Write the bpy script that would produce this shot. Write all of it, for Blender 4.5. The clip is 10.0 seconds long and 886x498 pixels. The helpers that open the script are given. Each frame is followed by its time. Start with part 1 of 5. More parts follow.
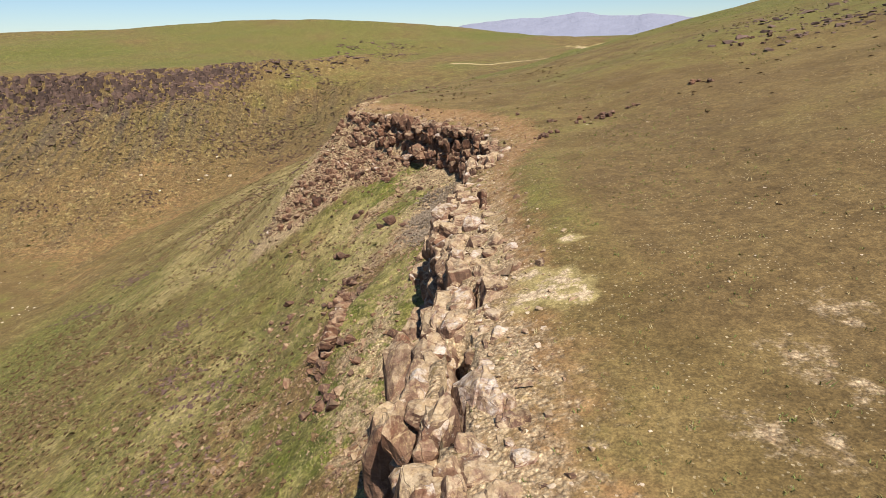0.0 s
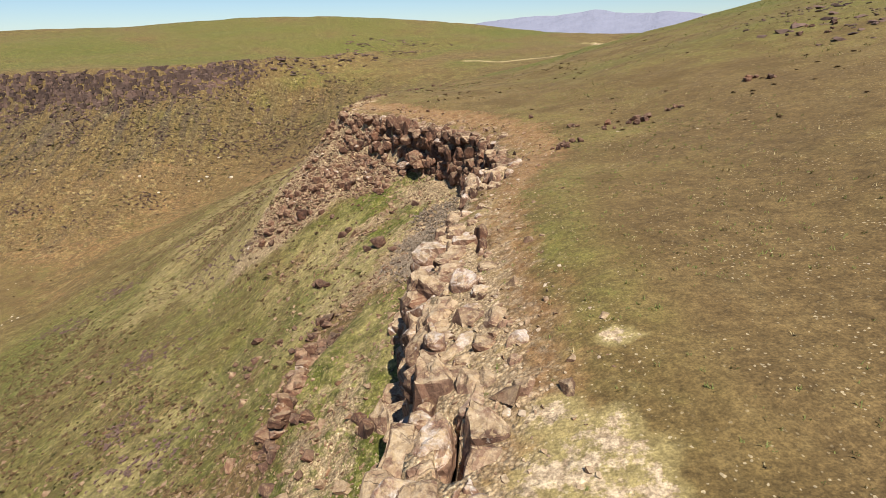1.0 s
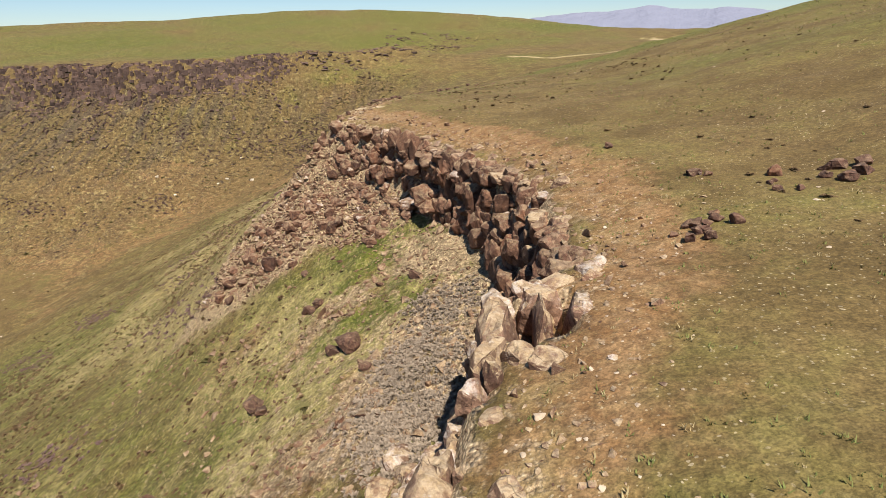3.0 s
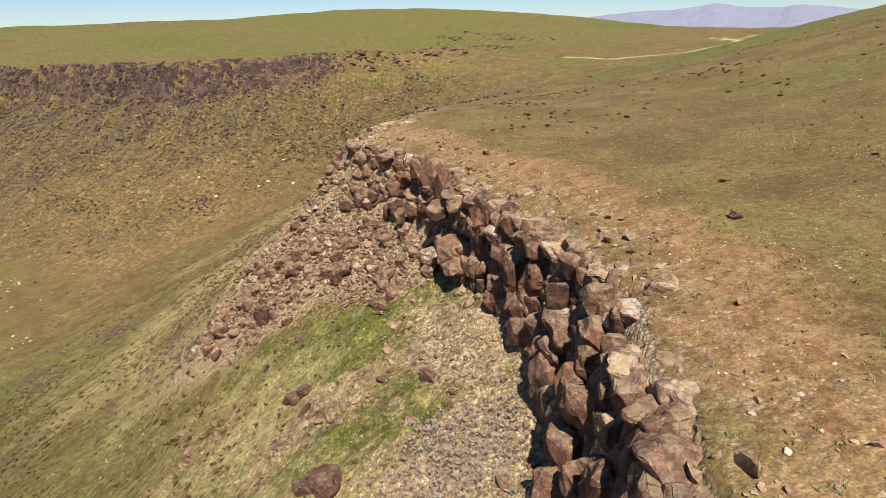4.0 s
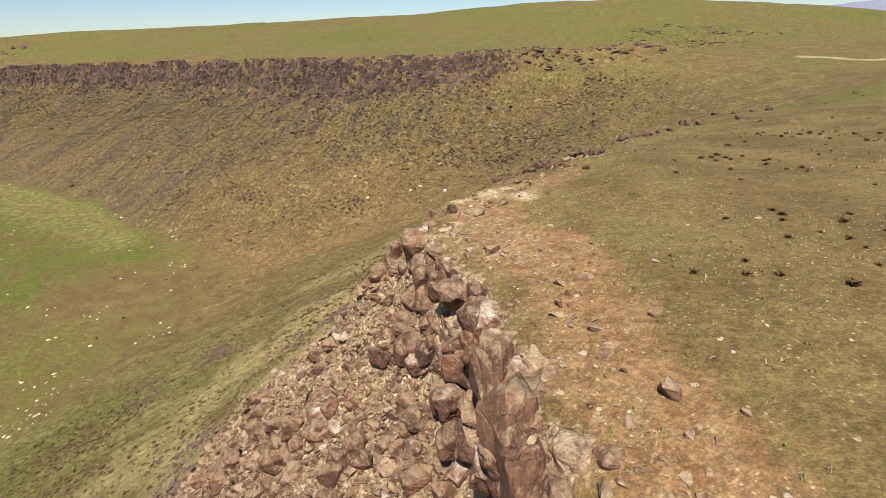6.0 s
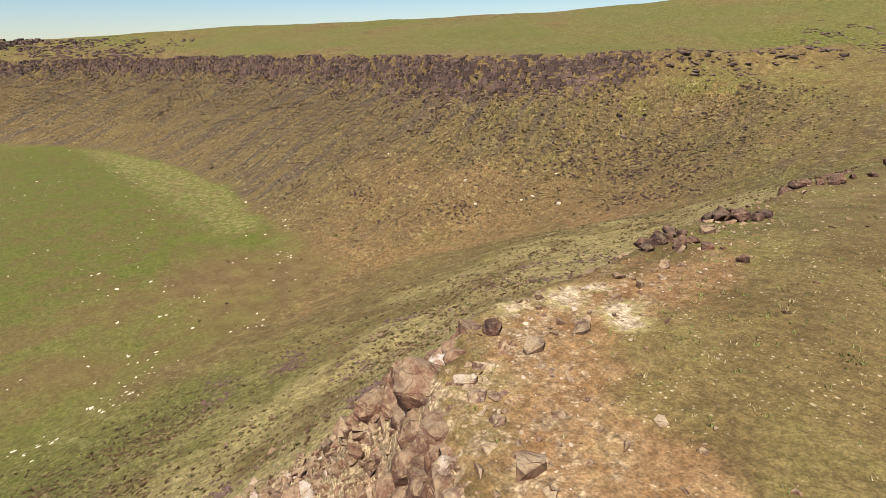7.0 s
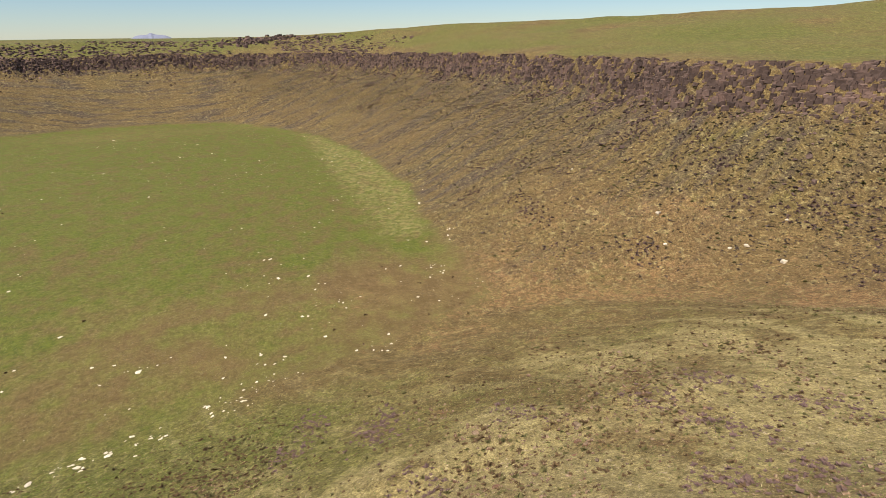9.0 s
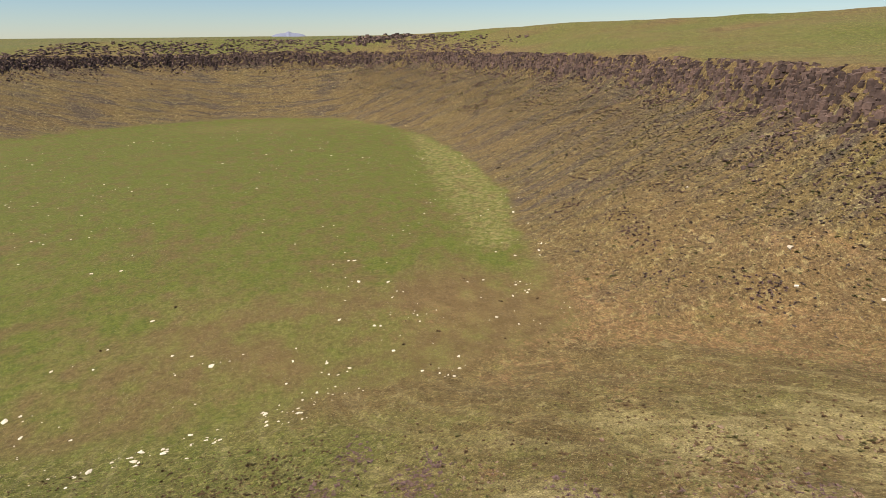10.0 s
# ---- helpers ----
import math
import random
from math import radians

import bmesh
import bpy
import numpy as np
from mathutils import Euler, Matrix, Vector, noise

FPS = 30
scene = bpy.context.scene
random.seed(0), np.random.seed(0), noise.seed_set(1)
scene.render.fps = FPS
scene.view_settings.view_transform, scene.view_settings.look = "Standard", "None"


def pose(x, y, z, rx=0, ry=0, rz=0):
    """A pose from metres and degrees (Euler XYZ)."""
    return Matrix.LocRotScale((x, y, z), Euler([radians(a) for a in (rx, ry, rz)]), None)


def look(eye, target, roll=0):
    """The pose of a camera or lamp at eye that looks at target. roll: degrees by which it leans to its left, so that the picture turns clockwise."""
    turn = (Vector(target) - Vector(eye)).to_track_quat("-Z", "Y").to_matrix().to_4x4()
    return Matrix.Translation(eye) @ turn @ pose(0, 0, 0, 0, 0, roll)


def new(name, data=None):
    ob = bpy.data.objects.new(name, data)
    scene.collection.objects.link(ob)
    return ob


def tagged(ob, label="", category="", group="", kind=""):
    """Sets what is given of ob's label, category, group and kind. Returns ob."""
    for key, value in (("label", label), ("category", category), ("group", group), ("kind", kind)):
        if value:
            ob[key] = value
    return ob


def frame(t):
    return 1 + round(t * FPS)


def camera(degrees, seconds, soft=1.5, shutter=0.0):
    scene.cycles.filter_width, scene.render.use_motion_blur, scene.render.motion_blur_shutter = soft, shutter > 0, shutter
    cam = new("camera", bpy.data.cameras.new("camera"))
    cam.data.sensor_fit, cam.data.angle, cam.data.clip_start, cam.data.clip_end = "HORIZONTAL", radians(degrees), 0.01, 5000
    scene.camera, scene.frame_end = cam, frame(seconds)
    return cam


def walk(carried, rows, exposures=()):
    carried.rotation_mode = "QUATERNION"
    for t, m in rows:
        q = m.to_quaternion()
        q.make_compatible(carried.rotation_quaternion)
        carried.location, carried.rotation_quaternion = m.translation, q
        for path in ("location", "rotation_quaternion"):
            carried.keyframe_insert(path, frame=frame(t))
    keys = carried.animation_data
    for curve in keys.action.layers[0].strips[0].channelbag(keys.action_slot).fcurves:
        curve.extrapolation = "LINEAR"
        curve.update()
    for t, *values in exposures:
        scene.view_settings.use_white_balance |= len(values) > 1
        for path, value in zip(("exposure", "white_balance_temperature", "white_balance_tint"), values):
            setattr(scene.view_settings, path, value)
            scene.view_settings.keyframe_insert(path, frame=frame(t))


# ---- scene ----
cam = camera(80.6, 10.0, soft=0.8)
PATH = [
    (0, (-0.526, 6.451, 7.003), (-0.587, 8.304, 6.253), -1.5),
    (0.5, (-0.048, 10.275, 6.652), (-0.157, 12.126, 5.901), -1.5),
    (1, (0.36, 14.26, 6.257), (0.252, 16.109, 5.503), -1.6),
    (1.5, (0.648, 18.307, 5.892), (0.56, 20.157, 5.138), -1.6),
    (2, (0.849, 22.467, 5.536), (0.725, 24.314, 4.779), -1.7),
    (2.2, (0.918, 24.142, 5.394), (0.758, 25.986, 4.636), -1.7),
    (3.3, (0.672, 33.716, 5.194), (0.368, 35.54, 4.432), -1.3),
    (3.5, (0.574, 35.476, 5.184), (0.232, 37.294, 4.423), -1.3),
    (4, (0.23, 39.995, 5.222), (-0.205, 41.793, 4.461), -1.3),
    (4.5, (-0.266, 44.483, 5.292), (-0.807, 46.252, 4.531), -1.2),
    (5, (-0.953, 48.933, 5.421), (-1.623, 50.656, 4.658), -1.2),
    (5.5, (-1.873, 53.466, 5.516), (-2.704, 55.116, 4.75), -1.2),
    (5.7, (-2.248, 55.29, 5.546), (-3.148, 56.903, 4.779), -1.5),
    (6.8, (-5.6, 64.713, 5.42), (-6.88, 66.048, 4.658), -0.9),
    (7, (-6.332, 66.347, 5.443), (-7.673, 67.62, 4.68), -0.9),
    (7.5, (-8.415, 70.419, 5.424), (-9.871, 71.558, 4.661), -0.8),
    (8, (-10.769, 74.134, 5.533), (-12.338, 75.112, 4.769), -0.7),
    (8.5, (-13.395, 77.597, 5.694), (-15.045, 78.43, 4.931), -0.6),
    (9, (-16.193, 80.786, 5.794), (-17.917, 81.456, 5.031), -0.6),
    (9.5, (-19.222, 83.769, 5.893), (-21.012, 84.233, 5.13), -0.5),
    (10, (-22.445, 86.573, 5.984), (-24.27, 86.866, 5.221), -0.5),
]
walk(cam, [(t, look(e, a, r)) for t, e, a, r in PATH], exposures=[(0, 0.66), (8.0, 0.64), (9.0, 0.57), (10, 0.52)])

# ---------------------------------------------------------------- sky and sun
SUN_AZ, SUN_EL = radians(156), radians(58)   # clockwise from +y (north)
world = bpy.data.worlds.new("sky")
scene.world = world
world.use_nodes = True
wn = world.node_tree.nodes
sky = wn.new("ShaderNodeTexSky")
sky.sky_type = "NISHITA"
sky.sun_disc = False
sky.sun_elevation, sky.sun_rotation = SUN_EL, SUN_AZ
sky.air_density, sky.dust_density, sky.ozone_density = 1.0, 0.0, 3.0
tint = wn.new("ShaderNodeMix")
tint.data_type, tint.blend_type = "RGBA", "MULTIPLY"
tint.inputs[0].default_value, tint.inputs[7].default_value = 1.0, (0.84, 0.96, 1.14, 1)
world.node_tree.links.new(sky.outputs[0], tint.inputs[6])
world.node_tree.links.new(tint.outputs[2], wn["Background"].inputs[0])
wn["Background"].inputs[1].default_value = 0.062
sun = new("sun", bpy.data.lights.new("sun", "SUN"))
sun.data.energy, sun.data.angle, sun.data.color = 5.0, radians(0.53), (1.0, 0.95, 0.885)
sun_way = Vector((math.sin(SUN_AZ) * math.cos(SUN_EL), math.cos(SUN_AZ) * math.cos(SUN_EL), math.sin(SUN_EL)))
sun.matrix_world = look(sun_way * 500, (0, 0, 0))

# ---------------------------------------------------------------- arithmetic
rng = np.random.default_rng(7)


def lattice(ix, iy, seed):
    """A random number between 0 and 1 for each whole place."""
    h = (ix.astype(np.int64) * 374761393 + iy.astype(np.int64) * 668265263 + seed * 2147483647) & 0xFFFFFFFF
    h = ((h ^ (h >> 13)) * 1274126177) & 0xFFFFFFFF
    return ((h ^ (h >> 16)) & 0xFFFF) / 65535.0


def value_noise(x, y, size, seed=0):
    """Smooth noise from -1 to 1 with features of that size."""
    x, y = np.asarray(x, float) / size, np.asarray(y, float) / size
    ix, iy = np.floor(x), np.floor(y)
    u, v = x - ix, y - iy
    u, v = u * u * (3 - 2 * u), v * v * (3 - 2 * v)
    a, b = lattice(ix, iy, seed), lattice(ix + 1, iy, seed)
    c, d = lattice(ix, iy + 1, seed), lattice(ix + 1, iy + 1, seed)
    return 2 * ((a * (1 - u) + b * u) * (1 - v) + (c * (1 - u) + d * u) * v) - 1


def fbm(x, y, size, seed=0, octaves=4):
    total, weight = 0.0, 1.0
    for n in range(octaves):
        total = total + weight * value_noise(x + 17.3 * n, y - 9.1 * n, size / 2**n, seed + n)
        weight *= 0.5
    return total / (2 - 2 * weight)


def smooth(v, a, b):
    """0 below a, 1 above b, soft between."""
    u = np.clip((np.asarray(v, float) - a) / (b - a), 0, 1)
    return u * u * (3 - 2 * u)


def along(line, step):
    """Places every step metres along a line of corners."""
    line = np.array(line, float)
    s = np.r_[0, np.cumsum(np.linalg.norm(np.diff(line[:, :2], axis=0), axis=1))]
    at = np.linspace(0, s[-1], int(s[-1] / step) + 2)
    return np.stack([np.interp(at, s, line[:, n]) for n in range(line.shape[1])], 1)


def beside(x, y, line):
    """For each place: how far it lies from the line, to the right of its course (+) or the left (-), and how far along."""
    x, y = np.asarray(x, float), np.asarray(y, float)
    best, side, run, gone = np.full(x.shape, 1e9), np.zeros(x.shape), np.zeros(x.shape), 0.0
    for a, b in zip(line, line[1:]):
        dx, dy = b[0] - a[0], b[1] - a[1]
        size = math.hypot(dx, dy)
        u = np.clip(((x - a[0]) * dx + (y - a[1]) * dy) / size**2, 0, 1)
        ox, oy = x - a[0] - u * dx, y - a[1] - u * dy
        d = np.hypot(ox, oy)
        near = d < best
        cross = dx * (y - a[1]) - dy * (x - a[0])
        side = np.where(near, np.where(cross < 0, 1.0, -1.0), side)
        run = np.where(near, gone + u * size, run)
        best = np.where(near, d, best)
        gone += size
    return best * side, run


# ---------------------------------------------------------------- the lie of the land: break lines
RIM_TOP = [(1, -60, 0.2), (-0.6, -20, -0.2), (-0.9, 4, -0.7), (-1.1, 12, -0.9), (-1.3, 18, -1.2), (-1.1, 21, -1.4), (-0.6, 23.4, -1.4), (-0.5, 26.8, -1.5), (-0.9, 29.3, -1.6), (-1.25, 32.2, -1.7),
           (-0.7, 34.2, -1.3), (-0.2, 36.5, -1.2), (0.2, 39, -1.3), (0.6, 41, -1.2), (0.7, 43.1, -1.2), (1.7, 43.9, -1.0), (2.5, 45.2, -0.9), (2.5, 47, -0.8), (2.2, 49.5, -0.8), (1.9, 52, -0.8), (1.3, 54.4, -0.8), (0.1, 57, -0.9), (-2.5, 61, -1.1),
           (-5.7, 65.2, -1.1), (-9.0, 69.6, -1.2), (-12.4, 71.9, -1.1), (-13.9, 75, -0.8), (-12.9, 79, -0.7), (-12.9, 84, -0.9), (-13.2, 90, -1.9),
           (-12, 97.5, -1.9), (-11, 108, -2.6), (-8, 125, -3.4), (6, 167, -4.2), (28, 215, -4.0)]
RIM_FOOT = [(-3, -60, -6.5), (-3, -20, -7), (-2.0, 8, -6.8), (-2.2, 18, -7.0), (-2.1, 21, -7.1), (-1.4, 24, -7.1), (-1.35, 27, -7.1), (-1.8, 30, -6.9), (-2.1, 33, -6.3), (-1.7, 35.5, -5.8), (-1.2, 37.5, -5.5), (-0.8, 39, -5.4), (-0.4, 41, -5.4), (-0.3, 43.2, -5.6), (0.7, 44.5, -5.5),
            (1.0, 47, -5.3), (0.7, 50, -5.2), (0.2, 53.5, -5.2), (-1.6, 57.8, -5.3), (-4.4, 62.4, -5.6), (-7.4, 65.6, -5.2), (-10.3, 68.5, -5.4), (-13.4, 70.2, -5.0),
            (-15.7, 72.4, -3.6), (-18.3, 76, -6.2), (-19.6, 82, -7.2), (-19.4, 88, -7.0), (-18.4, 94, -6.6), (-16.5, 102, -5.6), (-14, 114, -5.6), (-12, 128, -5.5)]
SLOPE_HIGH = [(-14, -40, -13.4), (-11.6, 8, -12.8), (-10.1, 28, -12.2), (-9.6, 40, -11.6), (-10.2, 50, -10.6), (-11, 57, -9.9), (-14.5, 63.5, -9.6), (-20, 64.2, -13.3),
              (-22.3, 70, -9.9), (-24, 77, -10.4), (-25.5, 86, -11.3), (-28.7, 104, -15.6), (-31, 127, -18.3)]
BENCH = [(-7.4, 33, -8.9), (-7.9, 35.6, -8.7), (-7.8, 37.4, -9.1)]
SLOPE_MID = [(-20.5, 12, -19), (-18.8, 38, -17.4), (-18, 46, -16.8), (-18.4, 51, -16.0)]
SPUR = [(-13.6, 70.6, -4.6), (-13.5, 68.6, -6.3), (-15.6, 66.4, -8.1), (-16.8, 64.3, -10.2)]
SLOPE_LOW = [(-34, 10, -26), (-28, 40, -21.5), (-25, 56, -18.4), (-27, 64, -18.3), (-45.6, 79.7, -27.2), (-43, 90, -24.9), (-44, 116, -22.6), (-42, 136, -23.7)]
SLOPE_FOOT = [(-60, 60, -36), (-60, 79, -33.6), (-60.5, 91, -32.8), (-61.5, 105, -32), (-56, 109, -29.8), (-62, 135, -31)]
FLOOR = [(-77, 58), (-84, 76), (-91, 99), (-98, 117), (-104, 125), (-137, 127), (-168, 135), (-236, 137), (-290, 125), (-336, 105), (-372, 76), (-380, 0), (-358, -53),
         (-332, -97), (-280, -140), (-200, -160), (-130, -130), (-92, -70), (-76, 0)]
VALLEY = [(-96, 122, -43), (-89, 139, -41), (-80, 167, -34.5), (-73, 180, -29), (-66, 193, -24), (-62, 220, -16), (-58, 244, -10), (-50, 272, -7.5), (-36, 305, -6)]
LEDGE = [(-90, 112, -42.4), (-84, 122, -40), (-81, 131, -37.8), (-73, 139.5, -34.9), (-65, 143.5, -31.8), (-54, 147, -26.6), (-43, 143.5, -22.2), (-30, 140, -16.8), (-20, 139, -11.4), (-9, 152, -7.8)]
HOLLOW = [(-88, 141, -41.3), (-66, 156, -35.6), (-48, 162, -28.8), (-32, 164, -21), (-16, 178, -13.5), (0, 205, -7.5)]
MESA_TOP = [(-40, 262, 0.5), (-60, 236, 0.5), (-77, 215, 0.2), (-104.5, 198, -0.9), (-119, 192, -1.2), (-165, 200, -2), (-205, 205, -2.6), (-250, 200, -3.3), (-300, 190, -4), (-352, 172, -4.6),
            (-400, 143, -5.2), (-430, 100, -5.8), (-442, 50, -6.2), (-440, -10, -6), (-425, -70, -6), (-395, -130, -6), (-335, -195, -5), (-250, -235, -4), (-150, -225, -3), (-70, -180, -2), (-20, -110, 0)]
MESA_FOOT = [(-57, 228, -5), (-73, 208, -6.5), (-100, 189, -12), (-114, 183.5, -12.5), (-164, 190, -15), (-205, 195, -14.5), (-247, 190, -15), (-296, 180, -15.5), (-346, 162, -16),
             (-391, 135, -16.5), (-420, 96, -17), (-432, 48, -17), (-430, -10, -16), (-415, -66, -16), (-387, -124, -15), (-330, -187, -14), (-250, -226, -13), (-150, -216, -12), (-74, -172, -10), (-26, -106, -8)]
MESA_CREST = [(80, 450, 4), (17, 426, 12.4), (-41, 404, 18), (-97, 394, 22), (-157, 396, 22.4), (-228, 371, 17.6), (-283, 343, 15.8), (-340, 294, 14.2), (-420, 220, 11.8), (-470, 140, 6.5),
              (-490, 60, 2.5), (-480, -40, 2.5), (-450, -120, 2)]
HILL_CREST = [(120, -60, 30), (112, 20, 27), (97, 60, 23.5), (87, 110, 19.3), (80, 150, 15.5), (80, 195, 12), (93, 280, 8), (112, 370, 4)]
HILL_FLANK = [(34, -60, 8), (31, 20, 6.3), (28, 59, 5.5), (32, 72, 7.7), (35, 110, 7.2), (43, 150, 6), (53, 200, 3.8), (64, 250, 2)]
HILL_FOOT = [(11, -60, 1.2), (11, 10, 0.9), (10.4, 30, 0.8), (10.9, 48.4, 1.15), (11, 73, 1.6), (6, 100, 0.2), (6, 140, -1.6), (24, 200, -2.8), (38, 251, -2.5), (59, 272, 0.2), (80, 330, -1)]
SHOULDER = [(2.2, 10, -0.1), (3.1, 24, 0.0), (3.8, 40, 0.0), (6, 46, 0.2), (3.6, 56, 0.1), (0.5, 63, -0.1), (-3, 69, -0.1), (-8.2, 74.7, -0.35), (-8.6, 84, -0.3), (-8, 96, -1.2)]


CRACKS = [([(1.2, 41.2), (1.2, 42.7)], 0.42, 3.6), ([(1.95, 41.0), (2.0, 42.9)], 0.2, 2.0), ([(-0.55, 19.4), (-0.7, 15.5)], 0.25, 2.4), ([(0.05, 21.6), (-0.25, 23.0)], 0.3, 2.0), ([(0.6, 31.9), (0.6, 33.0)], 0.16, 1.4)]


def lay(z, held, x0, y0, cell, line):
    for x, y, h in along(line, cell * 0.5):
        i, j = int(round((x - x0) / cell)), int(round((y - y0) / cell))
        if 0 <= i < z.shape[0] and 0 <= j < z.shape[1]:
            z[i, j], held[i, j] = h, True


def relax(z, held, rounds):
    """Stretches the land like a skin between the lines that hold it."""
    keep = z.copy()
    for _ in range(rounds):
        p = np.pad(z, 1, mode="edge")
        z = np.where(held, keep, 0.25 * (p[2:, 1:-1] + p[:-2, 1:-1] + p[1:-1, 2:] + p[1:-1, :-2]))
    return z


def inside(x, y, ring):
    hit = np.zeros(x.shape, bool)
    for (ax, ay), (bx, by) in zip(ring, ring[1:] + ring[:1]):
        hit ^= ((ay > y) != (by > y)) & (x < (bx - ax) * (y - ay) / (by - ay + 1e-9) + ax)
    return hit


WIDE = (-720.0, -400.0, 520.0, 800.0)      # the wide map: west, south, east, north
wide = None
for cell in (40, 20, 10, 5):
    nx, ny = int((WIDE[2] - WIDE[0]) / cell) + 1, int((WIDE[3] - WIDE[1]) / cell) + 1
    if wide is None:
        z = np.full((nx, ny), -6.0)
    else:
        z = np.repeat(np.repeat(wide, 2, 0), 2, 1)[:nx, :ny]
        z = np.pad(z, ((0, nx - z.shape[0]), (0, ny - z.shape[1])), mode="edge")
    held = np.zeros((nx, ny), bool)
    gx, gy = np.meshgrid(WIDE[0] + cell * np.arange(nx), WIDE[1] + cell * np.arange(ny), indexing="ij")
    for edge in ((0, slice(None)), (-1, slice(None)), (slice(None), 0), (slice(None), -1)):
        z[edge], held[edge] = -6.0, True
    low = inside(gx, gy, FLOOR)
    z[low], held[low] = -43.6, True
    for line in (MESA_CREST, HILL_CREST, HILL_FLANK, HILL_FOOT, VALLEY, HOLLOW, LEDGE, SLOPE_FOOT, SLOPE_LOW, SLOPE_HIGH, MESA_FOOT, MESA_TOP, RIM_FOOT, RIM_TOP):
        lay(z, held, WIDE[0], WIDE[1], cell, line)
    wide = relax(z, held, 260)
    if cell == 5:
        free = np.ones_like(held)
        for line in (MESA_FOOT, MESA_TOP):
            mark = np.zeros_like(held)
            lay(z.copy(), mark, WIDE[0], WIDE[1], cell, line)
            free &= ~mark
        wide = relax(wide, ~free, 3)


def sample(field, x0, y0, cell, x, y):
    u, v = np.clip((x - x0) / cell, 0, field.shape[0] - 1.001), np.clip((y - y0) / cell, 0, field.shape[1] - 1.001)
    i, j = u.astype(int), v.astype(int)
    u, v = u - i, v - j
    return (field[i, j] * (1 - u) + field[i + 1, j] * u) * (1 - v) + (field[i, j + 1] * (1 - u) + field[i + 1, j + 1] * u) * v


NEAR = (-48.0, -8.0, 28.0, 126.0)          # the map of the near slope and rim, in half metres
close = None
for cell in (2.0, 1.0, 0.5):
    nx, ny = int((NEAR[2] - NEAR[0]) / cell) + 1, int((NEAR[3] - NEAR[1]) / cell) + 1
    gx, gy = np.meshgrid(NEAR[0] + cell * np.arange(nx), NEAR[1] + cell * np.arange(ny), indexing="ij")
    far = sample(wide, WIDE[0], WIDE[1], 5, gx, gy)
    z = far.copy() if close is None else sample(close, NEAR[0], NEAR[1], 2 * cell, gx, gy)
    held = np.zeros((nx, ny), bool)
    for edge in ((0, slice(None)), (-1, slice(None)), (slice(None), 0), (slice(None), -1)):
        z[edge], held[edge] = far[edge], True
    for line in (HILL_FOOT, SHOULDER, SLOPE_LOW, SLOPE_MID, SLOPE_HIGH, BENCH, SPUR, RIM_FOOT, RIM_TOP):
        lay(z, held, NEAR[0], NEAR[1], cell, line)
    close = relax(z, held, 300)
    if cell == 0.5:
        mark = np.zeros_like(held)
        for line in (RIM_TOP, RIM_FOOT):
            lay(close.copy(), mark, NEAR[0], NEAR[1], cell, line)
        close = relax(close, mark, 6)


def lie(x, y):
    """The height of the bare land."""
    x, y = np.asarray(x, float), np.asarray(y, float)
    far, near = sample(wide, WIDE[0], WIDE[1], 5, x, y), sample(close, NEAR[0], NEAR[1], 0.5, x, y)
    inner = np.minimum(np.minimum(x - NEAR[0], NEAR[2] - x), np.minimum(y - NEAR[1], NEAR[3] - y))
    return far + (near - far) * smooth(inner, 0, 6)


def ground_height(x, y):
    """The height of the ground with its lumps and hollows."""
    x, y = np.asarray(x, float), np.asarray(y, float)
    z = lie(x, y)
    off, _ = beside(x, y, RIM_TOP)
    reach = np.hypot(x + 5, y - 60)
    flat = smooth(-z, 41.5, 43.3)
    lump = 0.5 * fbm(x, y, 14, 3) * (1 - 0.8 * flat) + smooth(reach, 120, 260) * 1.2 * fbm(x, y, 45, 9) * (1 - flat)
    rough = 0.05 + 0.35 * smooth(-off, -0.5, 1.0) * smooth(off, -16, -5)
    lump = lump * smooth(np.abs(off), 0, 6) + rough * fbm(x, y, 1.7, 21)
    gullies = smooth(-z, 12, 20) * (1 - flat) * smooth(reach, 40, 90)
    lump = lump + gullies * 0.7 * fbm(x, y, 7, 33)
    cliff, _ = beside(x, y, MESA_TOP)
    lump = lump + 1.6 * smooth(np.abs(cliff + 6), 11, 5) * fbm(x, y, 6, 41) * smooth(reach, 90, 120)
    for line, wide_, deep in CRACKS:
        d, _ = beside(x, y, line)
        lump = lump - deep * smooth(-np.abs(d), -wide_, -0.35 * wide_)
    return z + lump

# ---------------------------------------------------------------- materials


